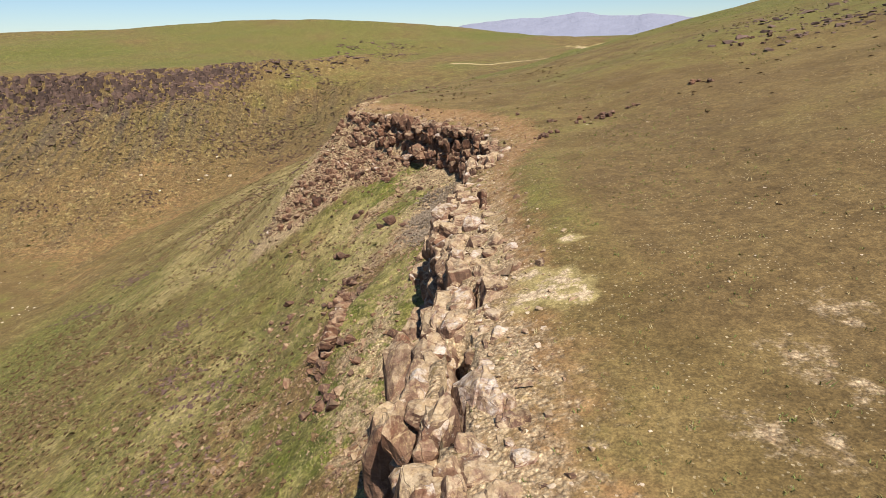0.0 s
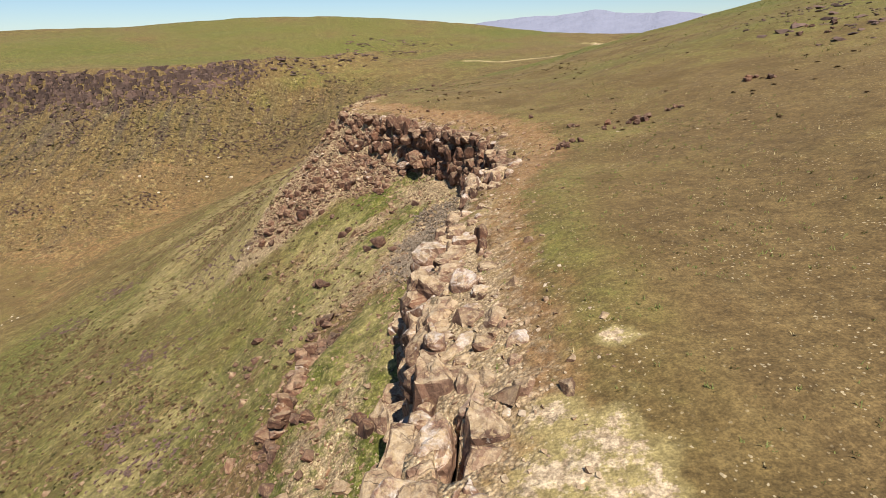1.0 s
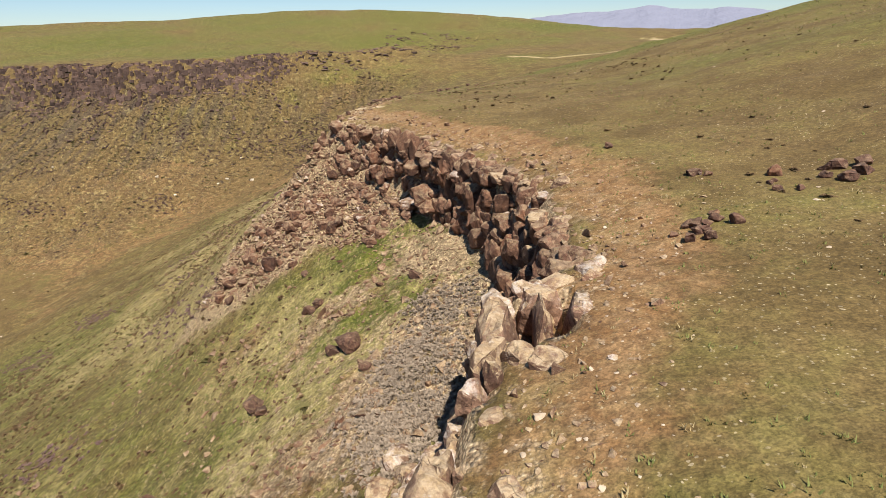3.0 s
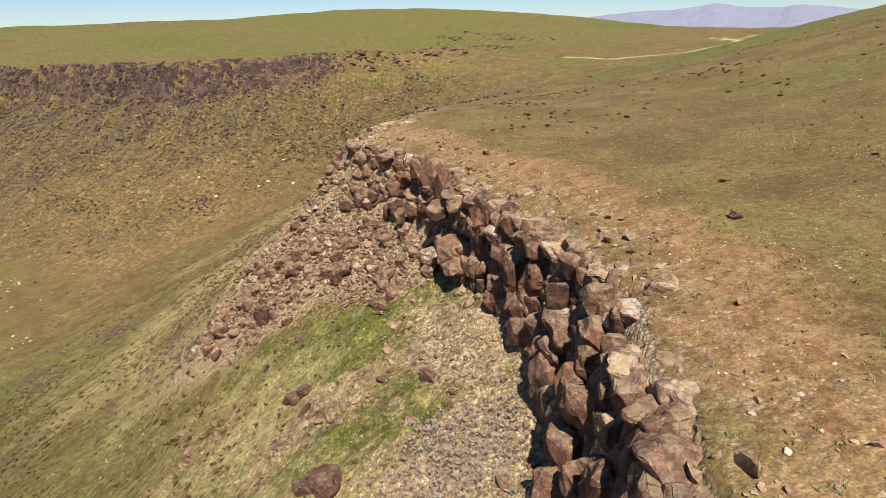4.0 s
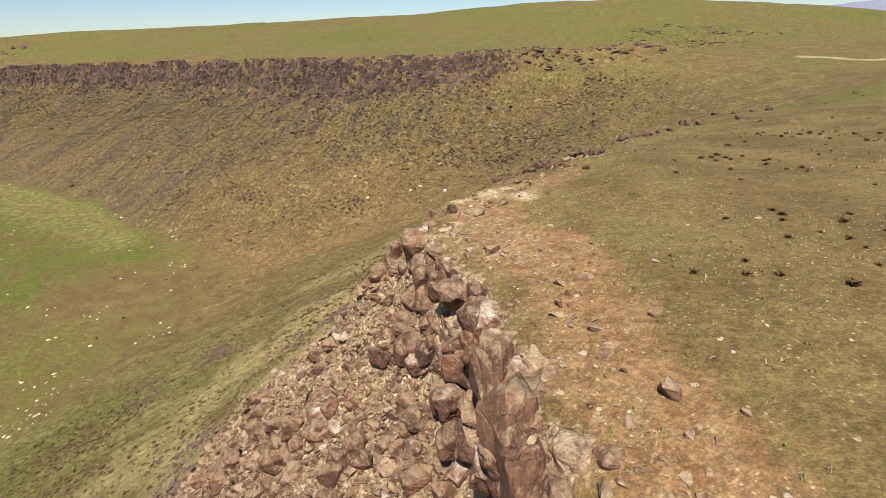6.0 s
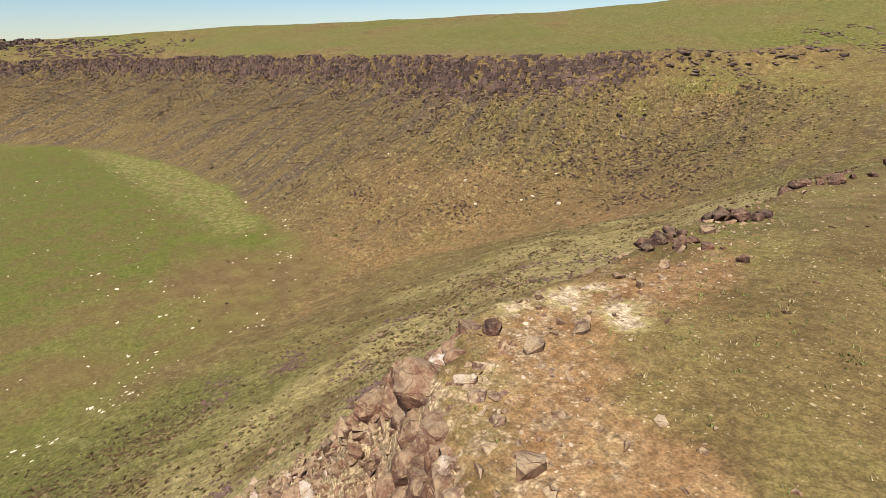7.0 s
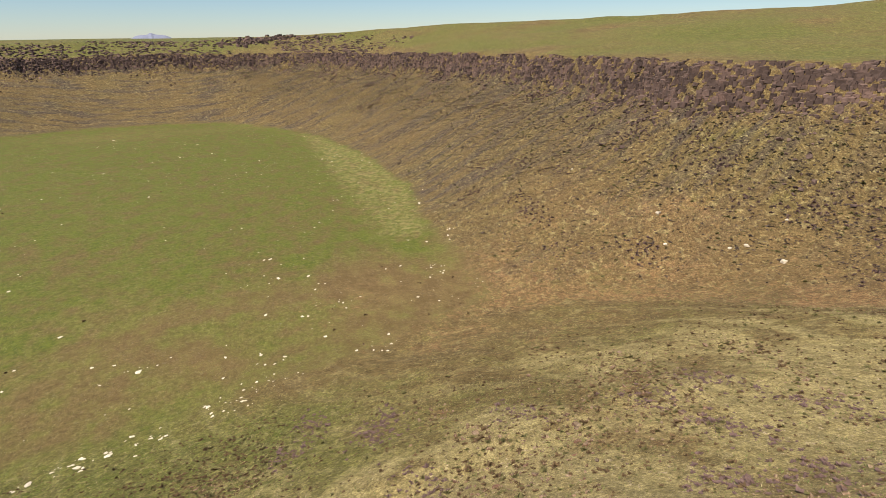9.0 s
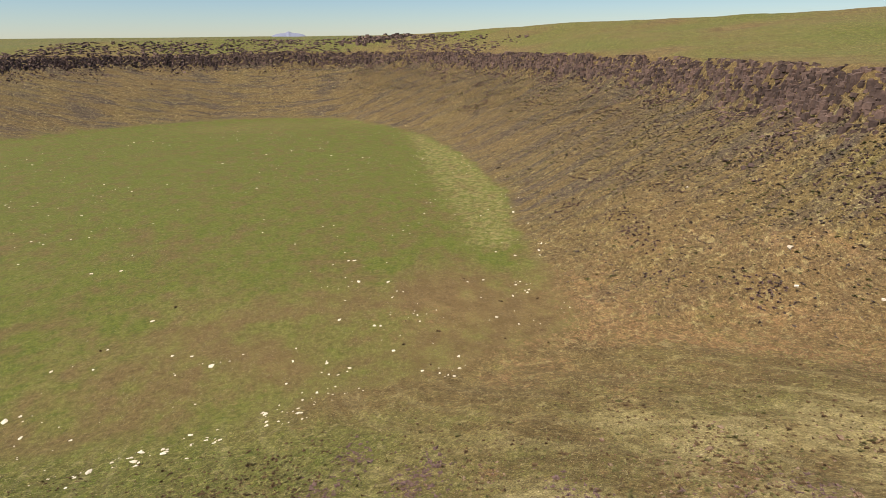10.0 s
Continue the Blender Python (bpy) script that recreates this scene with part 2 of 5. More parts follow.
class Nodes:
    """Short ways to make a material's nodes."""

    def __init__(self, name):
        self.material = bpy.data.materials.new(name)
        self.material.use_nodes = True
        self.tree = self.material.node_tree
        self.shader = self.tree.nodes["Principled BSDF"]

    def make(self, kind, **values):
        node = self.tree.nodes.new(kind)
        for key, value in values.items():
            setattr(node, key, value)
        return node

    def link(self, out, to):
        self.tree.links.new(out, to)

    def place(self):
        return self.make("ShaderNodeNewGeometry").outputs["Position"]

    def noise(self, size, detail=4, rough=0.55, where=None, seed=0.0):
        """Noise with features of that size in metres."""
        shift = self.make("ShaderNodeVectorMath", operation="ADD")
        self.link(where or self.place(), shift.inputs[0])
        shift.inputs[1].default_value = (seed * 13.7, seed * 7.9, seed * 3.1)
        node = self.make("ShaderNodeTexNoise")
        node.inputs["Scale"].default_value, node.inputs["Detail"].default_value = 1 / size, detail
        node.inputs["Roughness"].default_value = rough
        self.link(shift.outputs[0], node.inputs["Vector"])
        return node.outputs[0]

    def ramp(self, value, low, high):
        node = self.make("ShaderNodeMapRange", interpolation_type="SMOOTHSTEP")
        self.link(value, node.inputs[0])
        node.inputs[1].default_value, node.inputs[2].default_value = low, high
        return node.outputs[0]

    def math(self, operation, a, b):
        node = self.make("ShaderNodeMath", operation=operation)
        for slot, value in ((0, a), (1, b)):
            if isinstance(value, (int, float)):
                node.inputs[slot].default_value = value
            else:
                self.link(value, node.inputs[slot])
        return node.outputs[0]

    def mix(self, by, a, b, blend="MIX"):
        node = self.make("ShaderNodeMix", data_type="RGBA", blend_type=blend)
        for slot, value in ((0, by), (6, a), (7, b)):
            if isinstance(value, (int, float)):
                node.inputs[slot].default_value = value
            elif isinstance(value, tuple):
                node.inputs[slot].default_value = (*value, 1)
            else:
                self.link(value, node.inputs[slot])
        return node.outputs[2]

    def cells(self, scale, wobble):
        """Pebble-like cells: the way to the middle of each, and a chance number for it."""
        bend = self.make("ShaderNodeVectorMath", operation="MULTIPLY_ADD")
        warp = self.make("ShaderNodeTexNoise")
        warp.inputs["Scale"].default_value = scale * 0.8
        self.link(self.place(), warp.inputs["Vector"])
        self.link(warp.outputs["Color"], bend.inputs[0])
        bend.inputs[1].default_value = (wobble / scale * 2,) * 3
        self.link(self.place(), bend.inputs[2])
        node = self.make("ShaderNodeTexVoronoi")
        node.inputs["Scale"].default_value = scale
        self.link(bend.outputs[0], node.inputs["Vector"])
        split = self.make("ShaderNodeSeparateColor")
        self.link(node.outputs["Color"], split.inputs[0])
        return node.outputs["Distance"], split.outputs[0]

    def channels(self, name):
        split = self.make("ShaderNodeSeparateColor")
        self.link(self.make("ShaderNodeAttribute", attribute_name=name).outputs["Color"], split.inputs[0])
        return split.outputs

    def finish(self, colour, rough=0.9, bump=None, strength=0.5, depth=0.05):
        self.link(colour, self.shader.inputs["Base Color"])
        self.shader.inputs["Roughness"].default_value = rough
        self.shader.inputs["Specular IOR Level"].default_value = 0.2
        if bump is not None:
            node = self.make("ShaderNodeBump")
            node.inputs["Strength"].default_value, node.inputs["Distance"].default_value = strength, depth
            self.link(bump, node.inputs["Height"])
            self.link(node.outputs[0], self.shader.inputs["Normal"])
        return self.material


def ground_material():
    n = Nodes("grassland")
    cover, soil = n.channels("cover"), n.channels("soil")
    rubble, green, pale = cover[0], cover[1], cover[2]
    red, dark, bloom = soil[0], soil[1], soil[2]
    form, flow = n.channels("form"), n.channels("flow")
    wall, pasture, coarse = form[0], form[1], form[2]
    low_land = n.make("ShaderNodeSeparateXYZ")
    n.link(n.place(), low_land.inputs[0])
    far_off = n.math("MULTIPLY", n.ramp(low_land.outputs[2], -20.0, -36.0), 0.12)
    big, mid, fine, grain = n.noise(22, 4), n.noise(4.0, 5, 0.6, seed=1), n.noise(0.7, 5, 0.65, seed=2), n.noise(0.16, 4, 0.7, seed=3)
    dry = n.mix(n.ramp(mid, 0.35, 0.65), (0.122, 0.08, 0.028), (0.19, 0.129, 0.048))
    grass = n.mix(n.ramp(fine, 0.35, 0.65), (0.1, 0.094, 0.021), (0.166, 0.147, 0.037))
    wet = n.math("ADD", green, n.math("MULTIPLY", n.math("SUBTRACT", mid, 0.5), 0.8))
    wet = n.math("ADD", wet, n.math("MULTIPLY", n.math("SUBTRACT", big, 0.5), 0.5))
    wet = n.math("ADD", wet, n.math("MULTIPLY", n.math("SUBTRACT", fine, 0.5), 0.45))
    colour = n.mix(n.ramp(wet, 0.25, 0.75), dry, grass)
    lush = n.math("ADD", green, n.math("MULTIPLY", n.math("SUBTRACT", n.noise(2.5, 4, seed=5), 0.5), 1.2))
    colour = n.mix(n.math("MULTIPLY", n.ramp(lush, 0.62, 1.05), 0.9), colour, n.mix(n.ramp(fine, 0.35, 0.65), (0.078, 0.092, 0.013), (0.118, 0.128, 0.019)))
    earth = n.mix(n.ramp(fine, 0.35, 0.65), (0.225, 0.116, 0.047), (0.31, 0.182, 0.085))
    bare = n.math("ADD", red, n.math("MULTIPLY", n.math("SUBTRACT", n.noise(1.3, 5, 0.65, seed=6), 0.5), 1.3))
    colour = n.mix(n.math("MULTIPLY", n.ramp(bare, 0.3, 0.8), 0.85), colour, earth)
    brush = n.math("ADD", dark, n.math("MULTIPLY", n.math("SUBTRACT", n.noise(5.0, 5, 0.65, seed=7), 0.5), 1.5))
    twig = n.mix(n.ramp(fine, 0.3, 0.7), (0.1, 0.063, 0.025), (0.172, 0.111, 0.044))
    colour = n.mix(n.math("MULTIPLY", n.ramp(brush, 0.35, 0.9), 0.8), colour, twig)
    straw = n.math("ADD", pale, n.math("MULTIPLY", n.math("SUBTRACT", n.noise(1.7, 5, 0.65, seed=15), 0.5), 0.7))
    colour = n.mix(n.math("MULTIPLY", n.ramp(straw, 0.16, 0.5), 0.8), colour, (0.35, 0.275, 0.112))
    pebbles, tone = n.cells(9.0, 0.12)
    gravel, tint_ = n.cells(24, 0.12)
    stone = n.mix(tone, (0.31, 0.205, 0.115), (0.60, 0.46, 0.28))
    stone = n.mix(n.ramp(n.noise(0.45, 3, seed=14), 0.4, 0.6), stone, n.mix(tint_, (0.34, 0.225, 0.125), (0.64, 0.5, 0.31)))
    stone = n.mix(0.75, stone, n.mix(n.ramp(pebbles, 0.25, 0.7), (1.0, 1.0, 1.0), (0.5, 0.46, 0.44)), "MULTIPLY")
    stony = n.math("ADD", rubble, n.math("MULTIPLY", n.math("SUBTRACT", n.noise(0.5, 5, 0.7, seed=8), 0.5), 1.6))
    colour = n.mix(n.math("MULTIPLY", n.ramp(stony, 0.4, 0.8), 0.9), colour, stone)
    chalk = n.math("ADD", pale, n.math("MULTIPLY", n.math("SUBTRACT", n.noise(0.4, 6, 0.75, seed=9), 0.5), 1.3))
    colour = n.mix(n.ramp(chalk, 0.5, 0.66), colour, n.mix(n.ramp(grain, 0.3, 0.7), (0.41, 0.29, 0.175), (0.57, 0.44, 0.285)))
    # small bleached stones and flowers
    scraps, shade = n.cells(8.0, 0.45)
    dots = n.math("MULTIPLY", n.math("LESS_THAN", scraps, n.math("MULTIPLY", shade, 0.27)), n.ramp(n.noise(2.2, 3, seed=10), 0.38, 0.55))
    colour = n.mix(n.math("MULTIPLY", dots, bloom), colour, (0.56, 0.45, 0.28))
    tufts = n.make("ShaderNodeTexVoronoi")
    tufts.inputs["Scale"].default_value = 0.8
    n.link(n.place(), tufts.inputs["Vector"])
    dots = n.math("MULTIPLY", n.math("LESS_THAN", tufts.outputs["Distance"], 0.2), n.ramp(n.noise(11, 4, seed=16), 0.44, 0.58))
    colour = n.mix(n.math("MULTIPLY", dots, far_off), colour, (0.36, 0.30, 0.16))
    # brush drawn out down the fall of the crater's wall, its browns greyed for distance haze
    stretched = n.make("ShaderNodeMapping")
    stretched.inputs["Scale"].default_value, stretched.inputs["Rotation"].default_value = (1.0, 0.15, 0.0), (0, 0, -0.2)
    n.link(n.place(), stretched.inputs["Vector"])
    drawn = n.noise(1.9, 6, 0.68, where=stretched.outputs[0], seed=21)
    colour = n.mix(n.math("MULTIPLY", n.math("MULTIPLY", n.ramp(drawn, 0.49, 0.6), wall), 0.6), colour, n.mix(n.ramp(mid, 0.4, 0.6), (0.056, 0.039, 0.037), (0.074, 0.061, 0.036)))
    broad = n.noise(4.6, 5, 0.62, where=stretched.outputs[0], seed=28)
    colour = n.mix(n.math("MULTIPLY", n.math("MULTIPLY", n.ramp(broad, 0.5, 0.58), wall), 0.6), colour, (0.062, 0.046, 0.042))
    lighter = n.math("MULTIPLY", n.ramp(n.noise(1.3, 5, 0.7, where=stretched.outputs[0], seed=22), 0.54, 0.66), wall)
    colour = n.mix(n.math("MULTIPLY", lighter, 0.3), colour, (0.26, 0.19, 0.08))
    # the pasture's trodden terraces, level along the slope
    level = n.make("ShaderNodeCombineXYZ")
    n.link(n.math("DIVIDE", flow[0], 1.0), level.inputs[0])
    n.link(n.math("DIVIDE", flow[1], 22.0), level.inputs[1])
    terrace = n.noise(1.5, 5, 0.62, where=level.outputs[0], seed=27)
    colour = n.mix(n.math("MULTIPLY", n.math("MULTIPLY", n.ramp(terrace, 0.52, 0.62), pasture), 0.16), colour, (0.27, 0.225, 0.105))
    colour = n.mix(n.math("MULTIPLY", n.math("MULTIPLY", n.ramp(terrace, 0.48, 0.38), pasture), 0.2), colour, (0.085, 0.072, 0.024))
    # single tufts, dark and straw-coloured, of three sizes
    grassy = n.math("MULTIPLY", n.math("SUBTRACT", 1.0, n.math("MULTIPLY", n.ramp(stony, 0.4, 0.8), 0.7)), coarse)
    for scale, share, shade_, seed_ in ((5.5, 0.3, 0.5, 23), (2.3, 0.3, 0.52, 24), (0.85, 0.24, 0.6, 25)):
        spot, odds = n.cells(scale, 0.5)
        where_ = n.ramp(n.noise(9 / scale, 3, seed=seed_), 0.4, 0.56)
        tuft = n.math("MULTIPLY", n.math("MULTIPLY", n.math("LESS_THAN", spot, n.math("MULTIPLY", odds, share)), where_), grassy)
        colour = n.mix(n.math("MULTIPLY", tuft, 0.8), colour, n.mix(1.0, colour, (shade_, shade_ * 0.95, shade_ * 0.9), "MULTIPLY"))
        straws = n.math("MULTIPLY", n.math("LESS_THAN", n.math("SUBTRACT", 0.9, spot), n.math("MULTIPLY", odds, 0.22)), grassy)
        colour = n.mix(n.math("MULTIPLY", straws, 0.4), colour, (0.34, 0.27, 0.12))
    colour = n.mix(n.math("ADD", n.math("MULTIPLY", coarse, 0.4), 0.45), colour, n.mix(n.ramp(grain, 0.32, 0.68), (0.45, 0.43, 0.41), (1.4, 1.4, 1.37)), "MULTIPLY")
    colour = n.mix(1.0, colour, n.mix(n.ramp(n.noise(0.05, 2, seed=11), 0.35, 0.65), (0.74, 0.74, 0.74), (1.1, 1.1, 1.1)), "MULTIPLY")
    uneven = n.math("ADD", n.math("MULTIPLY", coarse, 0.6), 0.2)
    colour = n.mix(uneven, colour, n.mix(n.ramp(n.noise(0.38, 4, 0.65, seed=12), 0.4, 0.6), (0.68, 0.67, 0.66), (1.2, 1.2, 1.17)), "MULTIPLY")
    colour = n.mix(n.math("MULTIPLY", coarse, 0.8), colour, n.mix(n.ramp(n.noise(1.2, 5, 0.7, seed=26), 0.42, 0.58), (0.74, 0.73, 0.71), (1.2, 1.2, 1.18)), "MULTIPLY")
    height = n.math("ADD", n.math("MULTIPLY", fine, 0.5), n.math("MULTIPLY", grain, 0.35))
    height = n.math("SUBTRACT", height, n.math("MULTIPLY", n.math("MULTIPLY", pebbles, n.ramp(stony, 0.4, 0.8)), 0.35))
    return n.finish(colour, 0.95, height, 0.8, 0.18)


def basalt_material(name, low, high, lichen, bleach):
    """Weathered basalt between two browns; lichen and bleach: how much of the tops they cover."""
    n = Nodes(name)
    pick = n.make("ShaderNodeObjectInfo").outputs["Random"]
    island = n.make("ShaderNodeNewGeometry").outputs["Random Per Island"]
    chance = n.math("FRACT", n.math("ADD", pick, n.math("MULTIPLY", island, 0.83)), 0)
    where = n.make("ShaderNodeTexCoord").outputs["Object"]
    mid, fine, grain = n.noise(0.9, 5, 0.6), n.noise(0.22, 5, 0.65, seed=2), n.noise(0.05, 4, 0.7, seed=3)
    brown = n.mix(n.ramp(mid, 0.35, 0.65), low, high)
    tan = n.mix(n.ramp(fine, 0.35, 0.65), tuple(1.25 * v for v in low), tuple(1.3 * v for v in high))
    colour = n.mix(n.ramp(chance, 0.35, 0.95), brown, tan)
    colour = n.mix(n.math("MULTIPLY", n.ramp(n.noise(1.6, 4, seed=4), 0.55, 0.72), 0.7), colour, (0.20, 0.085, 0.045))
    # lichen and bleaching on the tops
    up = n.make("ShaderNodeSeparateXYZ")
    n.link(n.make("ShaderNodeNewGeometry").outputs["Normal"], up.inputs[0])
    crust = n.math("MULTIPLY", n.ramp(up.outputs[2], 0.35, 0.9), n.ramp(n.noise(0.55, 6, 0.7, seed=5), 0.38, 0.56))
    colour = n.mix(n.math("MULTIPLY", crust, lichen), colour, n.mix(n.ramp(fine, 0.4, 0.6), (0.40, 0.285, 0.16), (0.56, 0.43, 0.265)))
    white = n.math("MULTIPLY", n.math("MULTIPLY", n.ramp(chance, 1 - bleach, 1.05 - bleach), n.ramp(up.outputs[2], 0.2, 0.8)), n.ramp(n.noise(0.5, 6, 0.75, seed=7), 0.45, 0.62))
    colour = n.mix(n.math("MULTIPLY", white, 0.85), colour, (0.60, 0.51, 0.42))
    speck = n.math("MULTIPLY", n.ramp(n.noise(0.13, 4, 0.7, seed=12), 0.53, 0.6), n.ramp(up.outputs[2], -0.1, 0.6))
    colour = n.mix(n.math("MULTIPLY", speck, 0.2 + 0.45 * lichen), colour, (0.44, 0.31, 0.16))
    spots = n.ramp(n.noise(0.3, 5, 0.75, seed=6), 0.62, 0.7)
    colour = n.mix(n.math("MULTIPLY", spots, 0.7 * lichen), colour, (0.55, 0.48, 0.38))
    colour = n.mix(0.7, colour, n.mix(n.ramp(grain, 0.3, 0.7), (0.6, 0.58, 0.57), (1.0, 1.0, 1.0)), "MULTIPLY")
    bend = n.make("ShaderNodeVectorMath", operation="MULTIPLY_ADD")
    warp = n.make("ShaderNodeTexNoise")
    warp.inputs["Scale"].default_value = 1.6
    n.link(n.place(), warp.inputs["Vector"])
    n.link(warp.outputs["Color"], bend.inputs[0])
    bend.inputs[1].default_value = (0.5, 0.5, 0.5)
    n.link(n.place(), bend.inputs[2])
    split = n.make("ShaderNodeTexVoronoi", feature="DISTANCE_TO_EDGE")
    split.inputs["Scale"].default_value = 1.5
    n.link(bend.outputs[0], split.inputs["Vector"])
    joint = n.math("MAXIMUM", n.ramp(split.outputs["Distance"], 0.0, 0.016), n.ramp(n.noise(0.7, 3, seed=9), 0.42, 0.55))
    colour = n.mix(n.math("MULTIPLY", n.math("SUBTRACT", 1.0, joint), 0.25), colour, (0.05, 0.03, 0.024))
    mid = n.math("ADD", mid, n.math("MULTIPLY", joint, 0.35))
    height = n.math("ADD", n.math("MULTIPLY", mid, 0.6), n.math("ADD", n.math("MULTIPLY", fine, 0.4), n.math("MULTIPLY", grain, 0.12)))
    return n.finish(colour, 0.9, height, 0.8, 0.16)


def far_basalt_material():
    n = Nodes("far_basalt")
    island = n.make("ShaderNodeNewGeometry").outputs["Random Per Island"]
    mid, fine = n.noise(5, 4), n.noise(0.8, 4, seed=2)
    colour = n.mix(island, (0.048, 0.031, 0.024), (0.18, 0.114, 0.085))
    colour = n.mix(n.math("MULTIPLY", n.ramp(mid, 0.5, 0.7), 0.5), colour, (0.25, 0.15, 0.11))
    colour = n.mix(0.6, colour, n.mix(n.ramp(fine, 0.3, 0.7), (0.6, 0.6, 0.6), (1.0, 1.0, 1.0)), "MULTIPLY")
    return n.finish(colour, 0.9, fine, 0.6, 0.3)


def plain_material(name, low, high, size, rough=0.9):
    n = Nodes(name)
    island = n.make("ShaderNodeNewGeometry").outputs["Random Per Island"]
    grain = n.noise(size, 4, 0.65)
    by = n.math("ADD", n.math("MULTIPLY", n.ramp(grain, 0.3, 0.7), 0.5), n.math("MULTIPLY", island, 0.5))
    return n.finish(n.mix(by, low, high), rough, grain, 0.5, size * 0.4)


GROUND, FAR_BASALT = ground_material(), far_basalt_material()
BASALT = basalt_material("red_basalt", (0.068, 0.034, 0.023), (0.19, 0.096, 0.057), 0.36, 0.07)
DARK_BASALT = basalt_material("dark_red_basalt", (0.05, 0.027, 0.02), (0.14, 0.072, 0.047), 0.14, 0.02)
DUSTY = basalt_material("dusty_rubble", (0.09, 0.049, 0.03), (0.235, 0.135, 0.078), 0.55, 0.08)
RIM_ROCK = basalt_material("lichened_basalt", (0.104, 0.056, 0.036), (0.25, 0.145, 0.092), 0.8, 0.34)
BRUSH = plain_material("sagebrush", (0.07, 0.043, 0.02), (0.175, 0.11, 0.052), 0.3)
PURPLE_BRUSH = plain_material("purple_sagebrush", (0.095, 0.056, 0.045), (0.18, 0.112, 0.09), 0.3)
# brown twigs, with a little purple-grey added to the colour for distance haze
WALL_BRUSH = plain_material("bare_twig_brush", (0.068, 0.047, 0.036), (0.14, 0.1, 0.07), 0.3)
GREEN_BRUSH = plain_material("green_brush", (0.075, 0.066, 0.024), (0.17, 0.142, 0.052), 0.3)
STRAW = plain_material("straw_grass", (0.22, 0.165, 0.075), (0.42, 0.33, 0.17), 0.2)
GREY_BRUSH = plain_material("grey_brush", (0.22, 0.165, 0.115), (0.38, 0.30, 0.215), 0.2)
BLADES = plain_material("green_grass", (0.105, 0.115, 0.03), (0.2, 0.205, 0.062), 0.2)
BLEACHED = plain_material("bleached_stone", (0.30, 0.21, 0.13), (0.55, 0.44, 0.31), 0.1)
# the blue veil of distance haze is mixed into these two base colours
HAZE_BLUE = plain_material("haze_tinted_mountain", (0.19, 0.195, 0.24), (0.22, 0.225, 0.275), 180)
SNOW = plain_material("haze_tinted_snow", (0.5, 0.51, 0.6), (0.6, 0.61, 0.68), 60)
PALE_STONE = plain_material("white_stone", (0.46, 0.37, 0.25), (0.72, 0.62, 0.46), 0.1)


def mesh_of(name, verts, faces, material, smooth_faces=False):
    """A mesh from arrays of places and of equal-sided faces."""
    verts, faces = np.asarray(verts, np.float32), np.asarray(faces, np.int32)
    mesh = bpy.data.meshes.new(name)
    mesh.vertices.add(len(verts))
    mesh.vertices.foreach_set("co", verts.ravel())
    sides = faces.shape[1]
    mesh.loops.add(faces.size)
    mesh.loops.foreach_set("vertex_index", faces.ravel())
    mesh.polygons.add(len(faces))
    mesh.polygons.foreach_set("loop_start", np.arange(0, faces.size, sides, dtype=np.int32))
    mesh.polygons.foreach_set("loop_total", np.full(len(faces), sides, np.int32))
    mesh.polygons.foreach_set("use_smooth", np.full(len(faces), smooth_faces))
    mesh.materials.append(material)
    mesh.update(calc_edges=True)
    return mesh


# ---------------------------------------------------------------- ground
def steps(*spans):
    """Grid lines: (start, end, spacing) one after another."""
    out = [np.arange(a, b - 1e-6, d) for a, b, d in spans]
    return np.concatenate(out + [[spans[-1][1]]])


def far_lines(edge, end, count):
    return edge + (end - edge) * (np.linspace(0, 1, count + 1)[1:]) ** 2.2


gx = np.concatenate([far_lines(-720, -4700, 12)[::-1], steps((-720, -470, 10), (-470, -48, 2.6), (-48, -27, 0.7), (-27, 9, 0.28), (9, 28, 0.5), (28, 110, 3), (110, 520, 12)), far_lines(520, 4700, 12)])
gy = np.concatenate([far_lines(-400, -4700, 8)[::-1], steps((-400, -60, 14), (-60, 0, 2), (0, 12, 0.6), (12, 104, 0.28), (104, 140, 0.7), (140, 300, 2.4), (300, 360, 4), (360, 800, 10)), far_lines(800, 4700, 14)])
X, Y = np.meshgrid(gx, gy, indexing="ij")
beyond = np.maximum(np.maximum(WIDE[0] - X, X - WIDE[2]), np.maximum(WIDE[1] - Y, Y - WIDE[3]))
Z = ground_height(X, Y)
Z = Z + (-6.0 + 3.0 * fbm(X, Y, 260, 50) - Z) * smooth(beyond, -60, 120)
count = (len(gx), len(gy))
cell = (np.arange(count[0] - 1)[:, None] * count[1] + np.arange(count[1] - 1)[None]).ravel()
ground_mesh = mesh_of("ground", np.stack([X, Y, Z], -1).reshape(-1, 3), np.stack([cell, cell + count[1], cell + count[1] + 1, cell + 1], 1), GROUND, True)

def slope_streaks(x, y):
    """Streaks of brown stones and brush strung out down the slope below the rim: 0 to 1."""
    return smooth(-beside(x, y, RIM_TOP)[0], 5, 9) * smooth(fbm(x * 0.55 - y * 0.3, y * 0.8 + x * 0.5, 6, 97), 0.06, 0.45)


def broken(x, y):
    """Where brown rubble lies bare on the slope under the near rim: 0 to 1."""
    o = beside(x, y, RIM_TOP)[0]
    return smooth(-o, 1.5, 3.5) * smooth(o, -18, -9) * smooth(-y, -64, -54) * smooth(fbm(x * 1.3 - y * 0.35, y * 0.7, 5, 139), -0.2, 0.15)


def stony_bank(x, y):
    """The brown bank of stones on the slope below the low end of the rim: 0 to 1."""
    return np.exp(-(beside(x, y, [(-18, 90), (-20.5, 96), (-22.5, 106)])[0] / 2.6) ** 2) * smooth(y, 86, 91) * smooth(-y, -112, -104) * (0.5 + 0.5 * smooth(fbm(x, y, 4, 143), -0.35, 0.2))


